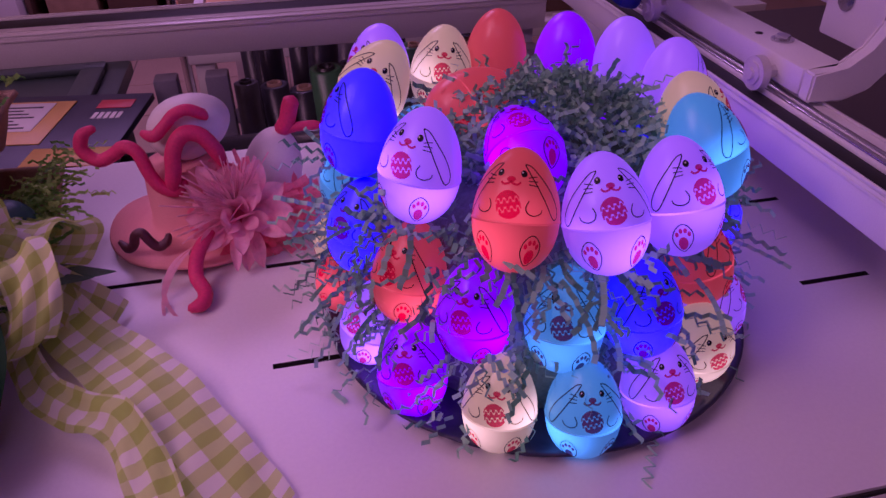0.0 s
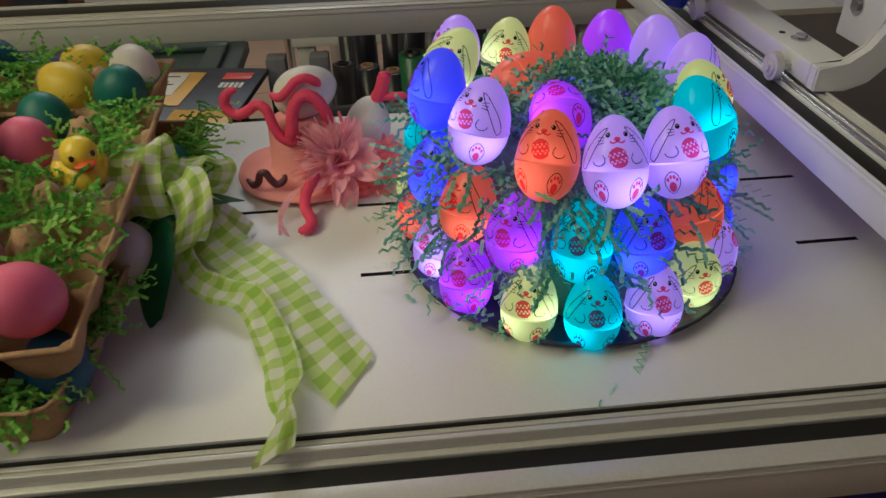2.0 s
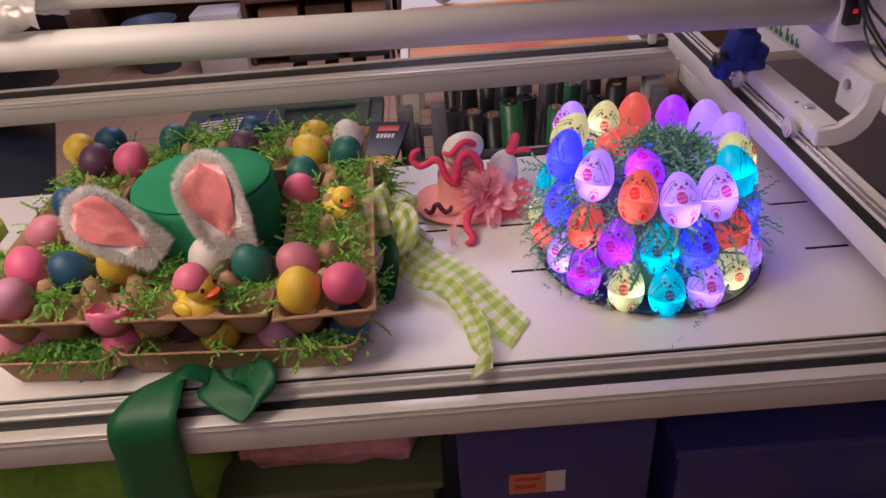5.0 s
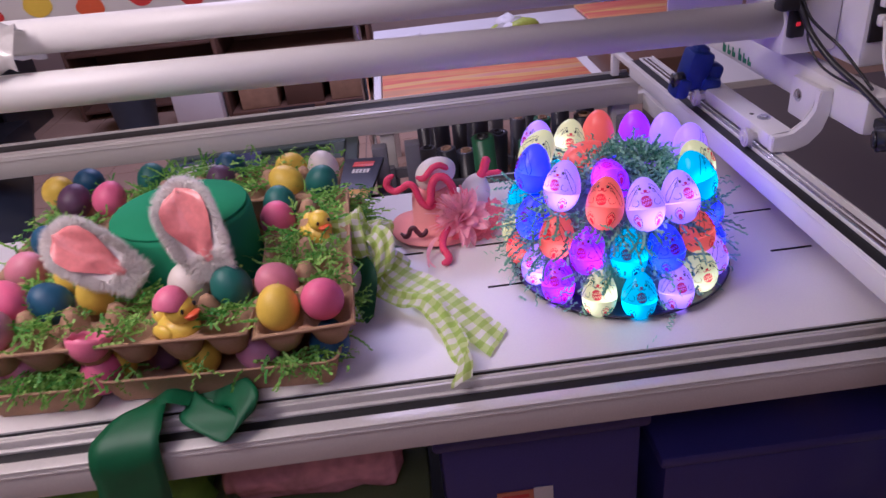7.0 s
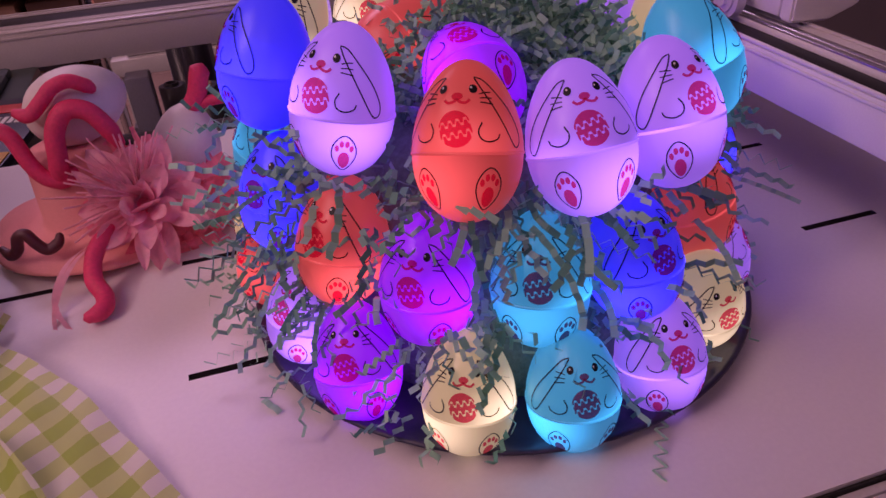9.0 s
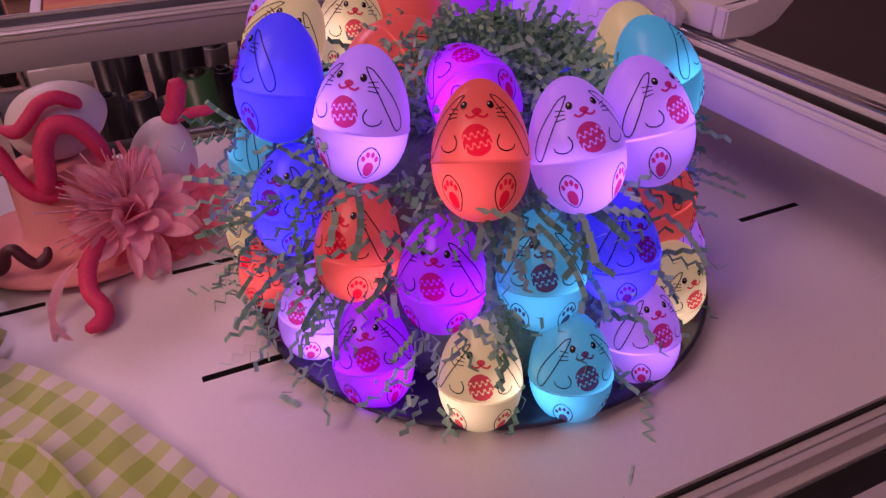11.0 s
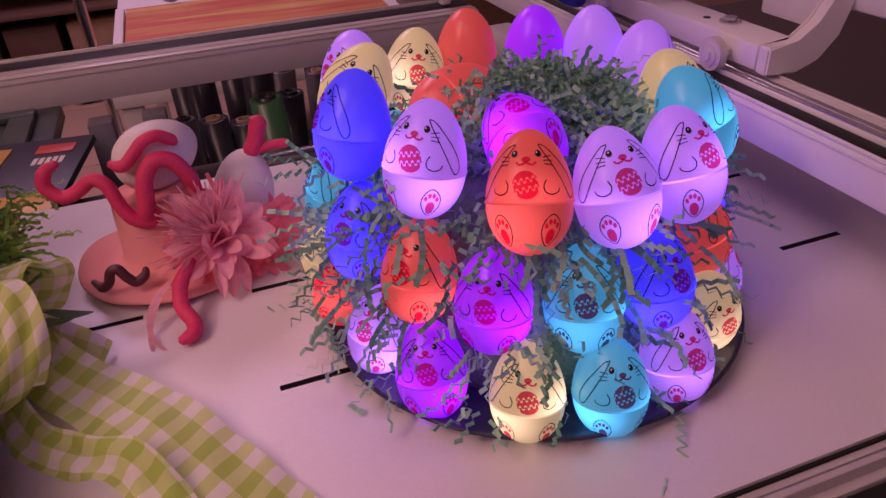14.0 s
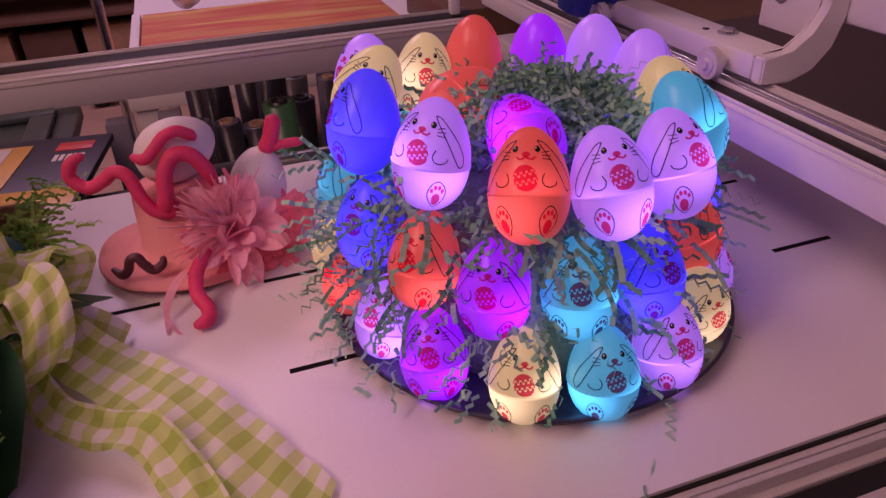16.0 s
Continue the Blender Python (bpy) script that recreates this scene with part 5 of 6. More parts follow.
gband("loop", [(-0.295, 0.420, 0.055), (-0.279, 0.412, 0.070), (-0.268, 0.390, 0.062), (-0.270, 0.370, 0.040), (-0.283, 0.376, 0.027), (-0.296, 0.405, 0.036)],
      [(0.5, 0.8, -0.2), (0.5, 0.8, 0.2), (0.7, 0.6, 0.4), (0.8, 0.5, 0.2), (0.7, 0.6, 0.1), (0.6, 0.7, 0.2)], 0.036, 0.0035)
gband("knot", [(-0.306, 0.440, 0.032), (-0.288, 0.438, 0.040), (-0.283, 0.430, 0.056), (-0.292, 0.424, 0.070), (-0.306, 0.422, 0.066), (-0.314, 0.424, 0.050)],
      [(0.2, 1, 0.2)] * 6, 0.034, 0.003)
bm = bmesh.new()
for a in range(5):
    q = Vector((-0.302, 0.425, 0.03))
    w = Vector((0.25 + 0.1 * a, -0.4 + 0.22 * a, 0.12 * (a % 2) - 0.05))
    pp = spline([q, q + w * 0.04 + Vector((0, 0, 0.004)), q + w * 0.085 - Vector((0, 0, 0.012))], 6)
    strip(bm, pp, [w.cross(Vector((0, 0, 1))) for _ in pp], lambda t: 0.030 * math.sin(math.pi * (0.1 + 0.88 * t)), across=4)
broad = bmesh.new()
pp = spline([(-0.303, 0.392, 0.044), (-0.297, 0.365, 0.040), (-0.293, 0.338, 0.026), (-0.292, 0.312, 0.006)], 6)
strip(broad, pp, [Vector((0.75, 0.25, 0.55))] * len(pp), lambda t: 0.004 + 0.036 * math.sin(math.pi * (0.06 + 0.90 * t)) ** 0.8, across=6, ripple=0.0008)
leaf = thing("fabric_leaves", (0, 0, 0), "dark green fabric leaves behind the gingham bow", "fabric leaves")
part("leaf_blades", bm, GREEN_SATIN, leaf)
part("broad_leaf", broad, GREEN_SATIN, leaf, "dark green oval leaf")

# crumpled tissue at the far end of the bed
bm = bmesh.new()
bmesh.ops.create_icosphere(bm, subdivisions=4, radius=1)
for v in bm.verts:
    c = v.co.copy()
    n = 1 + 0.45 * noise.noise(c * 2.3) + 0.22 * noise.noise(c * 6)
    v.co = Vector((c.x * 0.070 * n, c.y * 0.10 * n, 0.062 + max(-1, c.z) * 0.062 * n))
    v.co.z = max(0.001, v.co.z)
ob = part("tissue_bag", bm, TISSUE, smooth=False)
ob.location = (-0.842, 0.36, 0)
tagged(ob, "crumpled lime green tissue paper bag on the bed", "tissue paper")
bm = bmesh.new()
bmesh.ops.create_icosphere(bm, subdivisions=3, radius=1)
for v in bm.verts:
    c = v.co.copy()
    n = 1 + 0.5 * noise.noise(c * 2.9)
    v.co = Vector((c.x * 0.032 * n, c.y * 0.026 * n, c.z * 0.03 * n))
ob = part("orange_tissue", bm, DUCK_ORANGE, smooth=False)
ob.location = (-0.795, 0.39, 0.105)
tagged(ob, "crumpled orange tissue on the lime tissue bag", "tissue paper")


# ---- pink miniature hat with eggs, clay worms and a flower ----
O = Vector((-0.197, 0.530, 0))
ph = thing("pink_mini_hat", O, "small pink felt top hat with wavy brim", "hat")
bm = bmesh.new()
prof = [(0, 0.004), (0.040, 0.004), (0.060, 0.002), (0.064, 0.0035), (0.063, 0.006), (0.045, 0.009), (0.034, 0.012), (0.031, 0.018), (0.029, 0.055), (0.028, 0.060), (0.024, 0.062), (0, 0.062)]
lathe(bm, prof, 48)
for v in bm.verts:
    r = math.hypot(v.co.x, v.co.y)
    if r > 0.04:
        a = math.atan2(v.co.y, v.co.x)
        v.co.z += 0.006 * max(0, math.cos(a - 3.3)) * (r - 0.04) / 0.024 + 0.002 * math.sin(3 * a) * (r - 0.04) / 0.024
part("felt_body", bm, PINK_FELT, ph)
part("brim_line", tube(bmesh.new(), [Vector((0.052 * math.cos(a), 0.052 * math.sin(a), 0.0085)) for a in [radians(d) for d in range(195, 275, 6)]], 0.0011, 6), mat("dark_pink_trim", (0.42, 0.12, 0.10), 0.8), ph, "dark pink stitched line")


def shell_egg(name, p, turn, label, hole):
    bm_ = lathe(bmesh.new(), egg_profile(0.046, 0.062, 18, swell=0.1), 28)
    ob_ = thing(name, Matrix.Translation(p) @ pose(0, 0, 0, *turn), label, "egg", "white eggs on the pink hat")
    part("shell", bm_, SHELL_WHITE, ob_)
    if hole:
        bm_ = bmesh.new()
        pts = [bm_.verts.new(Vector((0.0158 * math.cos(a) * (1 + 0.12 * math.sin(5 * a)), -0.0165 - 0.0045 * math.cos(a * 1.0) ** 2 * 0 - 0.0052 * (1 - abs(math.cos(a)) * 0.75), 0.008 + 0.0085 * math.sin(a) * (1 + 0.15 * math.cos(4 * a))))) for a in [k * math.tau / 24 for k in range(24)]]
        c_ = bm_.verts.new((0, -0.0235, 0.008))
        for k in range(24):
            bm_.faces.new((c_, pts[k], pts[(k + 1) % 24]))
        part("hole", bm_, WORM_DARK, ob_, "dark broken hole in the shell")
    return ob_


shell_egg("white_egg", (-0.188, 0.538, 0.084), (-18, 82, 12), "white egg broken open with a clay worm crawling out", False)
shell_egg("white_egg", (-0.134, 0.556, 0.036), (-8, 14, 0), "white egg standing behind the pink flower", False)


def worm(pts, r, material, label):
    t_ = lambda t: min(1, 0.55 + 4 * t, 0.60 + 3 * (1 - t))
    ob_ = part("clay_worm", tube(bmesh.new(), spline(pts, 9), r, 14, t_), material)
    return tagged(ob_, label, "clay worm", "clay worms on the pink hat")


worm([(-0.247, 0.517, 0.098), (-0.255, 0.516, 0.094), (-0.258, 0.515, 0.084), (-0.249, 0.512, 0.076), (-0.238, 0.510, 0.080), (-0.229, 0.508, 0.086), (-0.221, 0.505, 0.082), (-0.216, 0.502, 0.066), (-0.210, 0.500, 0.056), (-0.200, 0.500, 0.052), (-0.194, 0.502, 0.058)], 0.0047, WORM_RED, "coral red clay worm curling off the pink hat")
worm([(-0.204, 0.500, 0.050), (-0.200, 0.499, 0.066), (-0.197, 0.502, 0.082), (-0.189, 0.505, 0.092), (-0.178, 0.506, 0.090), (-0.170, 0.506, 0.078), (-0.166, 0.506, 0.066)], 0.0056, WORM_RED, "thick coral red clay worm arched over the hat")
worm([(-0.216, 0.510, 0.094), (-0.208, 0.507, 0.092), (-0.200, 0.509, 0.098), (-0.193, 0.512, 0.104), (-0.184, 0.514, 0.106), (-0.176, 0.517, 0.101), (-0.173, 0.519, 0.097)], 0.0042, WORM_RED, "coral red clay worm on the white egg")
worm([(-0.126, 0.556, 0.062), (-0.119, 0.556, 0.072), (-0.115, 0.557, 0.084), (-0.112, 0.557, 0.090)], 0.0064, WORM_RED, "coral red clay worm end rising from the egg")
worm([(-0.124, 0.556, 0.064), (-0.114, 0.554, 0.067), (-0.104, 0.553, 0.068), (-0.094, 0.552, 0.068)], 0.0038, WORM_RED, "coral red clay worm end pointing sideways")
worm([(-0.180, 0.476, 0.030), (-0.190, 0.462, 0.022), (-0.192, 0.447, 0.014), (-0.187, 0.436, 0.008), (-0.188, 0.426, 0.006), (-0.196, 0.421, 0.006)], 0.0050, WORM_RED, "coral red clay worm hanging down onto the bed")
worm([(-0.247, 0.496, 0.018), (-0.241, 0.489, 0.016), (-0.236, 0.487, 0.020), (-0.233, 0.486, 0.028), (-0.228, 0.485, 0.030), (-0.224, 0.483, 0.024), (-0.219, 0.482, 0.019), (-0.213, 0.484, 0.021), (-0.211, 0.487, 0.025)], 0.0034, WORM_DARK, "small dark clay worm on the hat's brim")

flower = thing("fabric_flower", Matrix.Translation((-0.161, 0.488, 0.034)) @ Matrix.Diagonal((1.18, 1.1, 1.18, 1)), "layered pink fabric flower with tulle ruffle", "fabric flower")
rp = random.Random(17)
axis = Vector((0.12, -0.86, 0.42)).normalized()
ax1 = axis.cross(Vector((0, 0, 1))).normalized()
ax2 = axis.cross(ax1)
for ring, (n, r0, L, up_) in enumerate(((7, 0.003, 0.013, 0.9), (10, 0.005, 0.018, 0.55), (12, 0.008, 0.023, 0.25), (16, 0.013, 0.023, 0.10))):
    for k in range(n):
        a = math.tau * (k + 0.4 * ring + rp.uniform(-0.25, 0.25)) / n
        d = ax1 * math.cos(a) + ax2 * math.sin(a)
        tip = d * math.cos(up_) + axis * math.sin(up_) + Vector((rp.uniform(-.65, .65), rp.uniform(-.65, .65), rp.uniform(-.65, .65)))
        s = axis.cross(d).normalized()
        bm = bmesh.new()
        Lk = L * rp.uniform(0.8, 1.15)
        w = 0.0066 * rp.uniform(0.5, 1.3)
        rows = []
        for i in range(8):
            t = i / 7
            p = d * r0 + tip.normalized() * Lk * t + axis * (0.006 * math.sin(t * 2.6))
            ww = w * math.sin(math.pi * (0.12 + 0.86 * t)) ** 0.8 if t < 1 else 0.0004
            rows.append([bm.verts.new(p + s * ww * q + axis * (0.004 * (q * q) * (1 - 0.5 * t))) for q in (-1, -0.5, 0, 0.5, 1)])
        for a_, b_ in zip(rows, rows[1:]):
            for q in range(4):
                bm.faces.new((a_[q], a_[q + 1], b_[q + 1], b_[q]))
        part("petal", bm, PETAL, flower)
bm = bmesh.new()
for k in range(640):
    a = rp.uniform(0, math.tau)
    d = ax1 * math.cos(a) + ax2 * math.sin(a) * 0.9
    if d.x < -0.2 and rp.random() < 0.6 or d.z > 0.35 and d.x > -0.1:
        continue
    p = d * rp.uniform(0.004, 0.028) - axis * rp.uniform(0.0, 0.010) + Vector((0.010, 0.004, 0))
    q = p + d * rp.uniform(0.006, 0.017) + axis * rp.uniform(-0.012, 0.008) + Vector((rp.uniform(-.006, .006), 0, rp.uniform(-.006, .006)))
    s = axis.cross(d) * rp.uniform(0.0012, 0.0032)
    mid = (p + q) / 2 + axis * rp.uniform(-0.005, 0.005)
    v = [bm.verts.new(x) for x in (p - s, p + s, mid + s * 1.3, mid - s * 1.3, q + s, q - s)]
    bm.faces.new((v[0], v[1], v[2], v[3]))
    bm.faces.new((v[3], v[2], v[4], v[5]))
part("tulle_ruffle", bm, TULLE, flower, "coral tulle ruffle")
bm = bmesh.new()
for k in range(60):
    d = Vector((rp.uniform(-1, -0.2), rp.uniform(-0.6, 0.1), rp.uniform(-0.2, 0.8))).normalized()
    if k > 30:
        d = Vector((rp.uniform(-0.2, 0.5), rp.uniform(-0.3, 0.4), rp.uniform(0.6, 1))).normalized()
    tube(bm, spline([Vector((0, 0, 0.004)), d * 0.014 + Vector((0, 0, 0.003)), d * rp.uniform(0.024, 0.046)], 3), 0.00045, 4)
part("lace_threads", bm, PETAL, flower, "thin pink lace threads")
bm = bmesh.new()
for k in range(2):
    pp = spline([(-0.014, -0.010, -0.006), (-0.034 - k * .003, -0.024, -0.012), (-0.045, -0.044, -0.024), (-0.044 + k * .012, -0.066 - k * .004, -0.032)], 8)
    strip(bm, pp, [Vector((0.9, 0.3, 0.3)) for _ in pp], lambda t: 0.007 * (1 - t * 0.85), across=3)
part("ribbon_end", bm, PETAL, flower, "pale pink sheer ribbon end")

# ---- behind the bed ----
bin_ = thing("storage_bin", (-0.50, 0.90, -0.40), "dark teal plastic storage bin with lid", "storage bin")
sharp(part("bin_body", boxes((-0.21, 0.16, -0.10, 0.15, -0.32, 0.34), bevel=0.02), DARK_TEAL, bin_))
sharp(part("lid", boxes((-0.225, 0.175, -0.115, 0.165, 0.342, 0.362), bevel=0.004), DARK_TEAL, bin_))
for q in ((-0.20, 0.15, -0.09, -0.065), (-0.20, 0.15, 0.115, 0.14), (-0.20, -0.17, -0.065, 0.115), (0.12, 0.15, -0.065, 0.115)):
    sharp(part("lid_ridge", boxes((*q, 0.362, 0.372), bevel=0.004), DARK_TEAL, bin_))
sharp(part("handle", boxes((-0.10, 0.05, -0.135, -0.105, 0.29, 0.315), bevel=0.006), BLACK_PLASTIC, bin_))
pk = thing("vinyl_pack", pose(-0.428, 0.838, -0.020, 0, 0, -9), "navy card pack with ochre panel, white label and red patch", "card pack")
sharp(part("sleeve", boxes((-0.15, 0.150, -0.125, 0.060, -0.004, 0.004), bevel=0.001), NAVY_CARD, pk))
sharp(part("ochre_panel", boxes((-0.02, 0.070, -0.070, 0.040, 0.004, 0.0052), bevel=0.0003), YELLOW_CARD, pk))
sharp(part("ochre_corner", boxes((0.070, 0.148, -0.122, -0.082, 0.004, 0.0052), bevel=0.0003), YELLOW_CARD, pk))
sharp(part("white_label", boxes((-0.010, 0.050, -0.040, 0.034, 0.0052, 0.006), bevel=0.0003), WHITE_CARD, pk, "white printed label"))
part("label_print", boxes(*[(-0.004, 0.040 - (k % 3) * 0.009, -0.034 + k * 0.009, -0.031 + k * 0.009, 0.006, 0.0064) for k in range(7)]), BLACK_PLASTIC, pk, "black bars of small print", smooth=False)
sharp(part("red_patch", boxes((0.098, 0.136, 0.018, 0.040, 0.004, 0.005), bevel=0.0002), RED_CARD, pk, "red brand patch"))
part("white_marks", boxes(*[(0.101 + k * 0.0066, 0.1055 + k * 0.0066, -0.010, 0.006, 0.004, 0.0048) for k in range(5)]), WHITE_CARD, pk, "white brand marks", smooth=False)
pk2 = thing("vinyl_pack", pose(-0.60, 0.93, -0.018, 0, 0, 8), "blue card pack with white printed panel", "card pack")
sharp(part("sleeve", boxes((-0.09, 0.09, -0.06, 0.05, -0.010, 0.0), bevel=0.001), BLUE_PLASTIC, pk2))
part("print_bars", boxes(*[(-0.07, 0.03 - (k % 2) * 0.02, -0.045 + k * 0.013, -0.039 + k * 0.013, 0.0, 0.001) for k in range(6)]), WHITE_CARD, pk2, "white bars of print", smooth=False)

rack = thing("roll_rack", (-0.05, 1.25, FLOOR_Z), "grey painted rack holding dark vinyl rolls", "rack")
for x in (-0.235, -0.165, 0.30):
    for y in (-0.19, 0.25):
        sharp(part("post", boxes((x - 0.016, x + 0.016, y - 0.016, y + 0.016, 0, 0.655 if y < 0 else 0.42), bevel=0.003), GREY_POST, rack))
for z in (0.05, 0.40):
    for y in (-0.19, 0.25):
        sharp(part("rail_bar", boxes((-0.22, 0.30, y - 0.010, y + 0.010, z - 0.015, z + 0.012), bevel=0.002), GREY_POST, rack))
rr = random.Random(4)
for k in range(26):
    x, y = -0.12 + (k % 9) * 0.047 + rr.uniform(-.008, .008), -0.15 + (k // 9) * 0.13 + rr.uniform(-.02, .02)
    h, r = rr.uniform(0.585, 0.655), rr.uniform(0.017, 0.026)
    roll = thing("vinyl_roll", pose(-0.05 + x, 1.25 + y, FLOOR_Z + 0.004, rr.uniform(-3, 3), rr.uniform(-3, 3), 0), "upright roll of dark glossy vinyl in the rack", "vinyl roll", "vinyl rolls")
    m_ = rr.choice((VINYL_DARK, VINYL_DARK, VINYL_GREY, VINYL_DARK, VINYL_GREEN))
    part("wound_sheet", lathe(bmesh.new(), [(r * 0.55, 0.0), (r, 0.0), (r, h), (r * 0.55, h), (r * 0.55, h - 0.05)], 20), m_, roll)
    part("core", lathe(bmesh.new(), [(r * 0.38, 0.0), (r * 0.53, 0.0), (r * 0.53, h + 0.004), (r * 0.38, h + 0.004), (r * 0.38, h - 0.04)], 16), CARD if k % 3 else BLACK_PLASTIC, roll)
roller = thing("floor_roller", (0, 0, 0), "dark long roller lying behind the bed", "roller")
part("roller_body", rod(bmesh.new(), (-0.22, 0.73, -0.03), (0.21, 0.73, -0.03), 0.014, 20), VINYL_DARK, roller)
part("roller_core", rod(bmesh.new(), (-0.24, 0.73, -0.03), (0.215, 0.73, -0.03), 0.008, 14), BLACK_PLASTIC, roller)
slab("roller_shelf", [(-0.30, 0.30, 0.70, 0.775, -0.06, -0.045)], SLOT_SHADE_UNDERSIDE, "dark shelf behind the bed", "shelf")

board = thing("painted_board", (0.03, 1.80, -0.15), "painted board streaked red, orange and yellow", "painted board")
sharp(part("panel", boxes((-0.31, 0.31, -0.27, 0.32, -0.012, 0.0), bevel=0.002), STREAKS, board))
sharp(part("white_edge", boxes((-0.335, -0.313, -0.27, 0.32, -0.020, 0.004), (-0.31, 0.31, -0.29, -0.272, -0.02, 0.002), bevel=0.003), WHITE_CARD, board))
board2 = thing("painted_board", (0.70, 2.30, -0.15), "painted board streaked orange and peach", "painted board")
sharp(part("panel", boxes((-0.18, 0.22, -0.28, 0.30, -0.012, 0.0), bevel=0.002), STREAKS, board2))
table = thing("work_table", (0.03, 1.80, FLOOR_Z), "plain white work table under the painted board", "table")
sharp(part("tabletop", boxes((-0.34, 0.95, -0.30, 0.85, 0.515, 0.5475), bevel=0.004), WHITE_CARD, table))
for x in (-0.31, 0.92):
    for y in (-0.27, 0.82):
        sharp(part("leg", boxes((x - 0.02, x + 0.02, y - 0.02, y + 0.02, 0, 0.5145), bevel=0.003), WHITE_CARD, table))
slab("leaning_board", [(0.39, 0.62, 1.56, 1.90, -0.1715, -0.10)], BROWN_BOX, "dark brown panel beside the painted board", "panel", kind="")
bag = thing("supply_bag", (0.05, 2.25, -0.17), "bundle of yellow and white plastic bags", "bags")
for k in range(9):
    bm = bmesh.new()
    ellipsoid(bm, (rr.uniform(-.22, .22), rr.uniform(-.08, .05), 0.03 + rr.uniform(0, .03)), (0.06, 0.04, 0.03), Matrix.Rotation(rr.uniform(0, 3), 4, "Z"), 14, 8)
    for v in bm.verts:
        v.co += v.normal * 0.010 * noise.noise(v.co * 30)
        v.co.z = max(v.co.z, 0.001)
    part("bag_lump", bm, (TISSUE, WHITE_CARD, CLEAR_FILM)[k % 3], bag)

# far furniture along the room
def cabinet(name, x0, x1, y0, y1, z1, material, label, shelves=2):
    ob = thing(name, ((x0 + x1) / 2, (y0 + y1) / 2, FLOOR_Z), label, "cabinet")
    w, d, h = (x1 - x0) / 2, (y1 - y0) / 2, z1 - FLOOR_Z
    sharp(part("side_panel", boxes((-w, -w + 0.02, -d, d, 0, h), bevel=0.002), material, ob))
    sharp(part("side_panel", boxes((w - 0.02, w, -d, d, 0, h), bevel=0.002), material, ob))
    sharp(part("back_panel", boxes((-w + 0.021, w - 0.021, d - 0.015, d, 0, h), bevel=0.002), material, ob))
    for k in range(shelves + 1):
        z = 0.04 + (h - 0.06) * k / shelves
        sharp(part("shelf", boxes((-w + 0.021, w - 0.021, -d, d - 0.016, z, z + 0.018), bevel=0.002), material, ob))
    return ob


cabinet("low_cabinet", -1.15, -0.35, 3.35, 3.8, -0.10, BROWN_BOX, "dark brown open cabinet with crates")
cabinet("low_cabinet", -2.05, -1.20, 3.7, 4.1, -0.02, BROWN_BOX, "dark brown open cabinet")
cabinet("low_cabinet", -3.2, -2.3, 3.4, 3.9, -0.15, BLACK_PLASTIC, "black open cabinet by the wall")
for k in range(3):
    bx = thing("crate", (-0.98 + k * 0.24, 3.50, FLOOR_Z + 0.059), "brown cardboard crate in the cabinet", "crate", "crates in the cabinet")
    sharp(part("crate_body", boxes((-0.10, 0.10, -0.12, 0.12, 0, 0.22), bevel=0.004), CARD if k != 1 else BROWN_BOX, bx))
for k in range(2):
    trolley = thing("black_dolly", (-0.80 + k * 0.3, 3.20, FLOOR_Z), "small black wheeled dolly on the floor", "dolly", "dollies")
    sharp(part("deck", boxes((-0.12, 0.12, -0.05, 0.05, 0.07, 0.09), bevel=0.004), BLACK_PLASTIC, trolley))
    for x in (-0.08, 0.08):
        part("wheel", rod(bmesh.new(), (x, -0.03, 0.035), (x, 0.03, 0.035), 0.035, 18), BLACK_RUBBER, trolley)
bucket = thing("bucket", (-1.66, 3.45, FLOOR_Z), "faded blue plastic bucket on the floor", "bucket")
part("bucket_body", lathe(bmesh.new(), [(0, 0), (0.10, 0), (0.13, 0.24), (0.138, 0.245), (0.138, 0.255), (0.125, 0.25), (0.095, 0.01), (0, 0.01)], 28), BLUE_BUCKET, bucket)
wb = thing("white_box", (-1.28, 3.38, FLOOR_Z), "white cardboard box on the floor", "box")
sharp(part("box_body", boxes((-0.12, 0.12, -0.10, 0.10, 0, 0.30), bevel=0.004), WHITE_CARD, wb))
tr = thing("flat_case", (-2.5, 3.2, FLOOR_Z), "black flat case on the floor", "case")
sharp(part("case_body", boxes((-0.30, 0.30, -0.22, 0.22, 0, 0.14), bevel=0.01), BLACK_PLASTIC, tr))
mtd = thing("dark_mat", (-1.15, 0.98, FLOOR_Z + 0.5), "dark folded sheet leaning behind the bed", "folded sheet")
sharp(part("sheet", boxes((-0.13, 0.13, -0.16, 0.16, -0.01, 0.01), bevel=0.004, m=pose(0, 0, 0.10, 22, 8, 18)), NAVY_CARD, mtd))
slab("sheet_stand", [(-1.32, -0.98, 0.86, 1.12, FLOOR_Z, FLOOR_Z + 0.46)], BROWN_BOX, "dark brown stand behind the bed", "stand", kind="")

# printed banner behind the tubes
ban = thing("printed_banner", (-0.80, 1.52, 0.26), "white banner printed with coloured food shapes", "banner")
part("sheet", boxes((-0.75, 0.45, 0.0, 0.004, -0.10, 0.45)), WHITE_CARD, ban, smooth=False)
part("hanging_rod", rod(bmesh.new(), (-0.80, 0.002, 0.456), (0.50, 0.002, 0.456), 0.008, 12), STEEL, ban)
for x in (-0.78, 0.48):
    part("stand_pole", rod(bmesh.new(), (x, 0.02, FLOOR_Z - 0.26), (x, 0.02, 0.46), 0.010, 12), STEEL, ban)
FOOD = [DUCK_ORANGE, DUCK_YELLOW, RED_CARD, VINYL_GREEN]
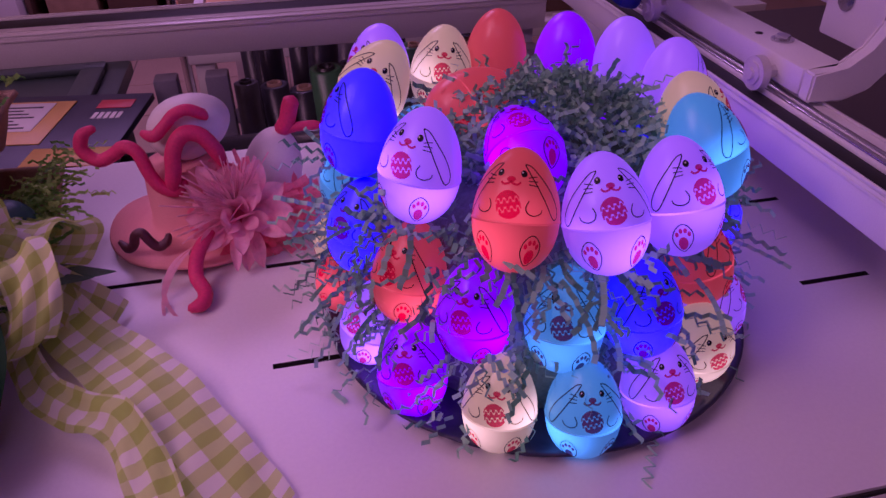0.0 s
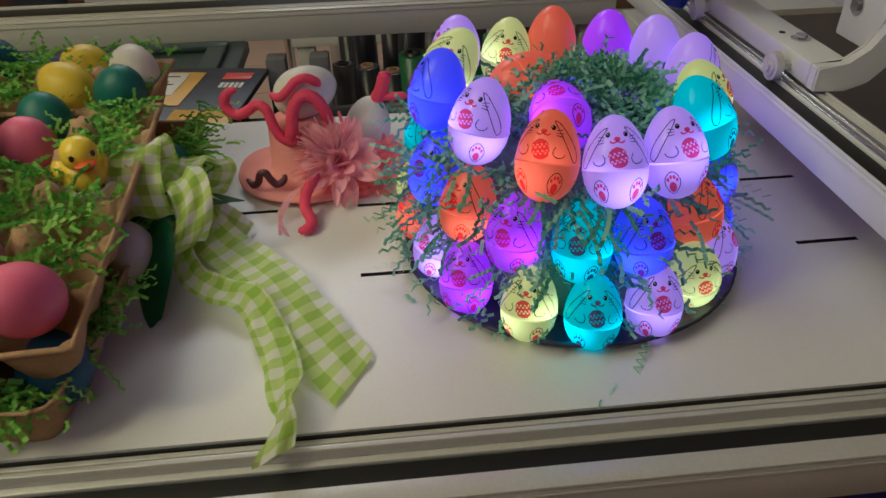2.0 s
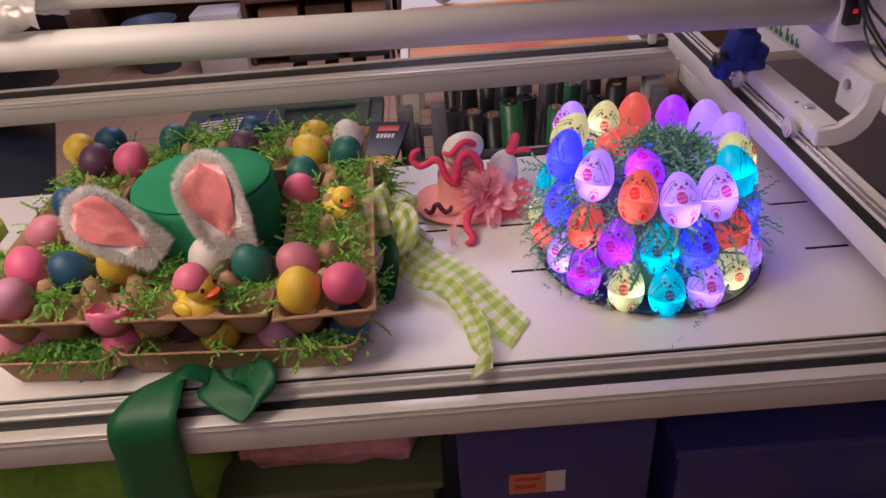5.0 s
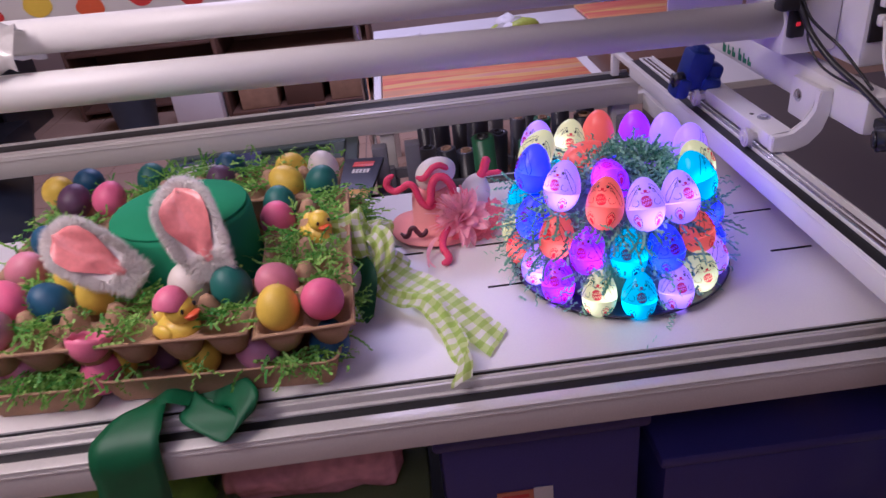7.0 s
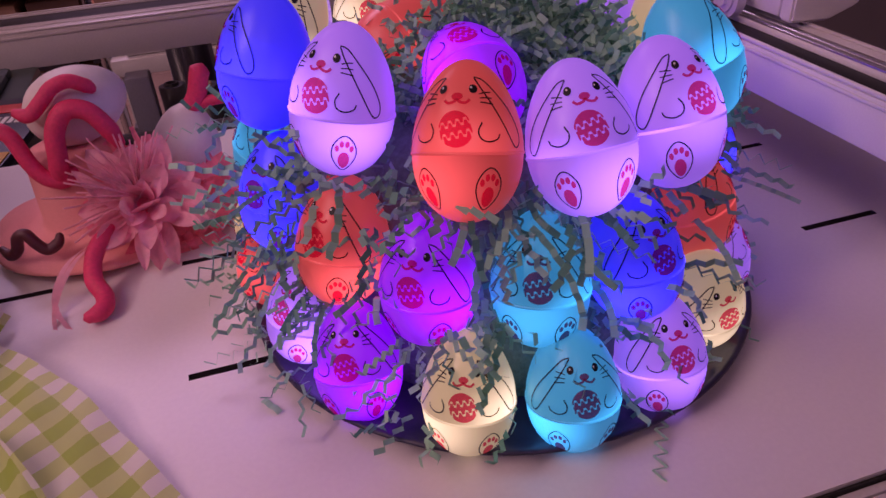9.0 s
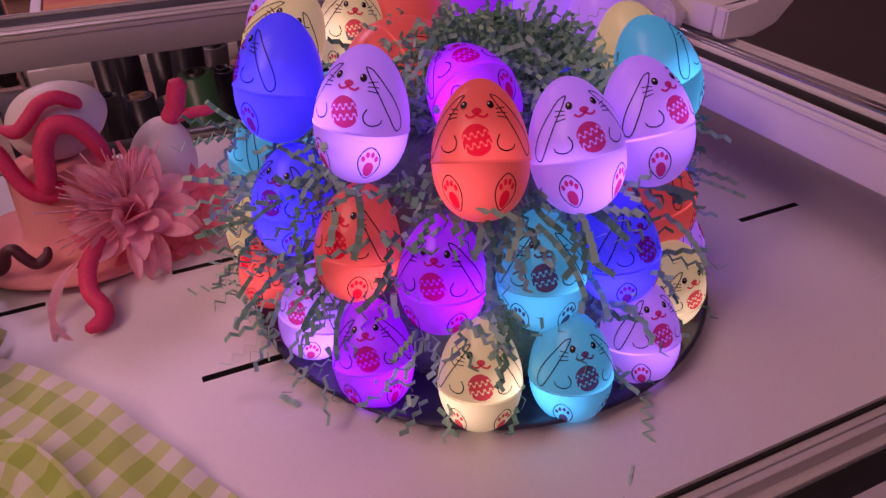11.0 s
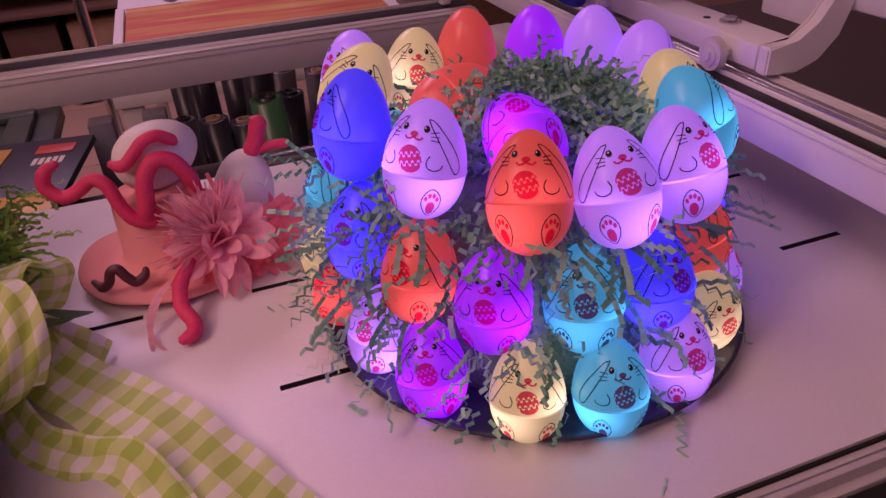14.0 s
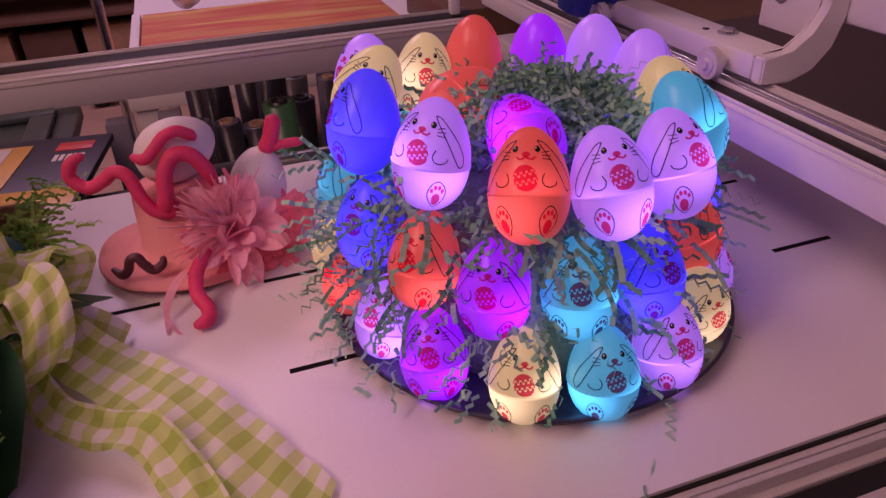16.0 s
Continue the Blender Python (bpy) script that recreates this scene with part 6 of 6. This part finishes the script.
for k in range(18):
    bm = bmesh.new()
    r = 0.034
    x, z = -0.66 + (k % 9) * 0.125, -0.045 + (k // 9) * 0.14 + 0.02 * (k % 2)
    n = 22
    inn = 0.35 if k % 3 == 2 else 0.0
    ro = [bm.verts.new((x + r * math.cos(a) * (1 + 0.10 * math.sin(3 * a + k)), -0.0016, z + r * math.sin(a) * (0.8 + 0.2 * (k % 2)))) for a in [q * math.tau / n for q in range(n)]]
    ri = [bm.verts.new((x + r * max(inn, 0.02) * math.cos(a), -0.0016, z + r * max(inn, 0.02) * math.sin(a))) for a in [q * math.tau / n for q in range(n)]]
    for q in range(n):
        bm.faces.new((ro[q], ro[(q + 1) % n], ri[(q + 1) % n], ri[q]))
    part("print_spot", bm, FOOD[(k * 7) % 4] if k % 3 != 2 else RED_CARD, ban, smooth=False)

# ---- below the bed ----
slab("lower_shelf", [(-1.2, 0.40, 0.20, 0.78, -0.46, -0.44)], SLOT_SHADE_UNDERSIDE, "dark shelf under the machine bed", "shelf")
for x0, x1, z1, lbl in ((-0.24, 0.035, -0.145, "dark navy plastic bin under the bed"), (0.05, 0.46, -0.225, "dark navy plastic bin under the bed")):
    b_ = thing("plastic_bin", ((x0 + x1) / 2, 0.36, -0.44), lbl, "plastic bin", "bins under the bed")
    w = (x1 - x0) / 2
    sharp(part("bin_body", boxes((-w + 0.008, w - 0.008, -0.10, 0.14, 0.0005, z1 + 0.44 - 0.02), bevel=0.012), NAVY_BIN, b_))
    sharp(part("rim", boxes((-w, w, -0.108, 0.148, z1 + 0.42, z1 + 0.44), bevel=0.006), NAVY_BIN, b_))
bl = thing("bin_label", (-0.13, 0.2585, -0.27), "orange and cream paper label on the dark bin", "label")
part("paper", boxes((-0.034, 0.014, -0.0008, 0.0008, -0.022, 0.016)), mat("orange_label", (0.62, 0.22, 0.10), 0.5), bl, smooth=False)
part("cream_panel", boxes((0.0145, 0.040, -0.0008, 0.0008, -0.022, 0.018)), WHITE_CARD, bl, smooth=False)
part("print_bars", boxes((-0.028, 0.008, -0.0014, -0.0009, 0.004, 0.010), (-0.028, 0.002, -0.0014, -0.0009, -0.012, -0.004)), RED_CARD, bl, smooth=False)
sk = thing("grey_sack", (0.20, 0.42, -0.2248), "dark grey bundle lying on the bin", "bundle")
bm = bmesh.new()
ellipsoid(bm, (0, 0, 0.06), (0.10, 0.09, 0.06), None, 24, 14)
for v in bm.verts:
    v.co += v.normal * 0.012 * noise.noise(v.co * 14)
    v.co.z = max(0.0006, v.co.z)
part("bundle_cloth", bm, VINYL_GREY, sk)


def sack(name, x, y, z, r, material, label):
    ob = thing(name, (x, y, z), label, "bag")
    b_ = bmesh.new()
    bmesh.ops.create_icosphere(b_, subdivisions=4, radius=1)
    for v in b_.verts:
        c = v.co.copy()
        n = 1 + 0.25 * noise.noise(c * 2 + Vector((x * 9, 0, 0))) + 0.10 * noise.noise(c * 7)
        v.co = Vector((c.x * r[0] * n, c.y * r[1] * n, max(0.0006, r[2] + c.z * r[2] * n)))
    part("sack_body", b_, material, ob)


sack("green_bag", -0.74, 0.36, -0.44, (0.20, 0.12, 0.155), GREEN_BAG, "crumpled green plastic bag under the bed")
pc = thing("packed_cloth", (-0.40, 0.375, -0.2548), "pinkish cloth packed in clear plastic", "pack")
bm = boxes((-0.12, 0.12, -0.09, 0.10, 0.0, 0.085), bevel=0.028)
bmesh.ops.subdivide_edges(bm, edges=bm.edges, cuts=5, use_grid_fill=True)
for v in bm.verts:
    if v.co.z > 0.002:
        v.co += Vector((0.7, 1, 1)) * 0.012 * noise.noise(v.co * 28)
        v.co.z = max(0.0008, v.co.z)
part("wrapped_cloth", bm, PINK_PACK, pc)
b_ = thing("plastic_bin", (-0.40, 0.38, -0.44), "dark olive plastic bin under the bed", "plastic bin", "bins under the bed")
sharp(part("bin_body", boxes((-0.140, 0.140, -0.11, 0.13, 0.0005, 0.165), bevel=0.020), mat("olive_plastic", (0.10, 0.12, 0.05), 0.4), b_))
sharp(part("rim", boxes((-0.152, 0.152, -0.122, 0.138, 0.165, 0.1848), bevel=0.009), mat("olive_rim", (0.13, 0.16, 0.06), 0.4), b_))
chairleg = thing("wire_stand", (0.36, 0.46, FLOOR_Z), "black wire stand beside the bed", "stand")
for k in range(4):
    part("wire", rod(bmesh.new(), (0.05 * k - 0.02, 0.02 * k, 0.0), (0.05 * k - 0.06, 0.10 + 0.02 * k, 0.62), 0.004, 8), BLACK_PLASTIC, chairleg)
sharp(part("seat_ring", boxes((-0.10, 0.12, 0.09, 0.18, 0.62, 0.63), bevel=0.003), BLACK_PLASTIC, chairleg))

# ---- floor tiles ----
tile_mesh = bpy.data.meshes.new("tile")
bm = boxes((-0.149, 0.149, -0.149, 0.149, -0.006, 0.0), bevel=0.0015)
bm.to_mesh(tile_mesh)
bm.free()
tile_mesh.materials.append(FLOOR_TILE)
floor = bpy.data.objects["floor"]
for i in range(14):
    for j in range(15):
        ob = new("tile", tile_mesh)
        ob.location = (-3.3 + i * 0.303, 0.55 + j * 0.303, FLOOR_Z + 0.0)
        ob.parent = floor
bm = bmesh.new()
for x0, x1, y0, y1 in ((-4.1, 3.1, -2.5, 0.39), (-4.1, -3.46, 0.39, 4.9), (0.79, 3.1, 0.39, 4.9)):
    box(bm, x0, x1, y0, y1, FLOOR_Z - 0.004, FLOOR_Z - 0.0005)
ob = part("outer_tiles", bm, FLOOR_TILE, floor, smooth=False)
tagged(ob, kind="stuff")
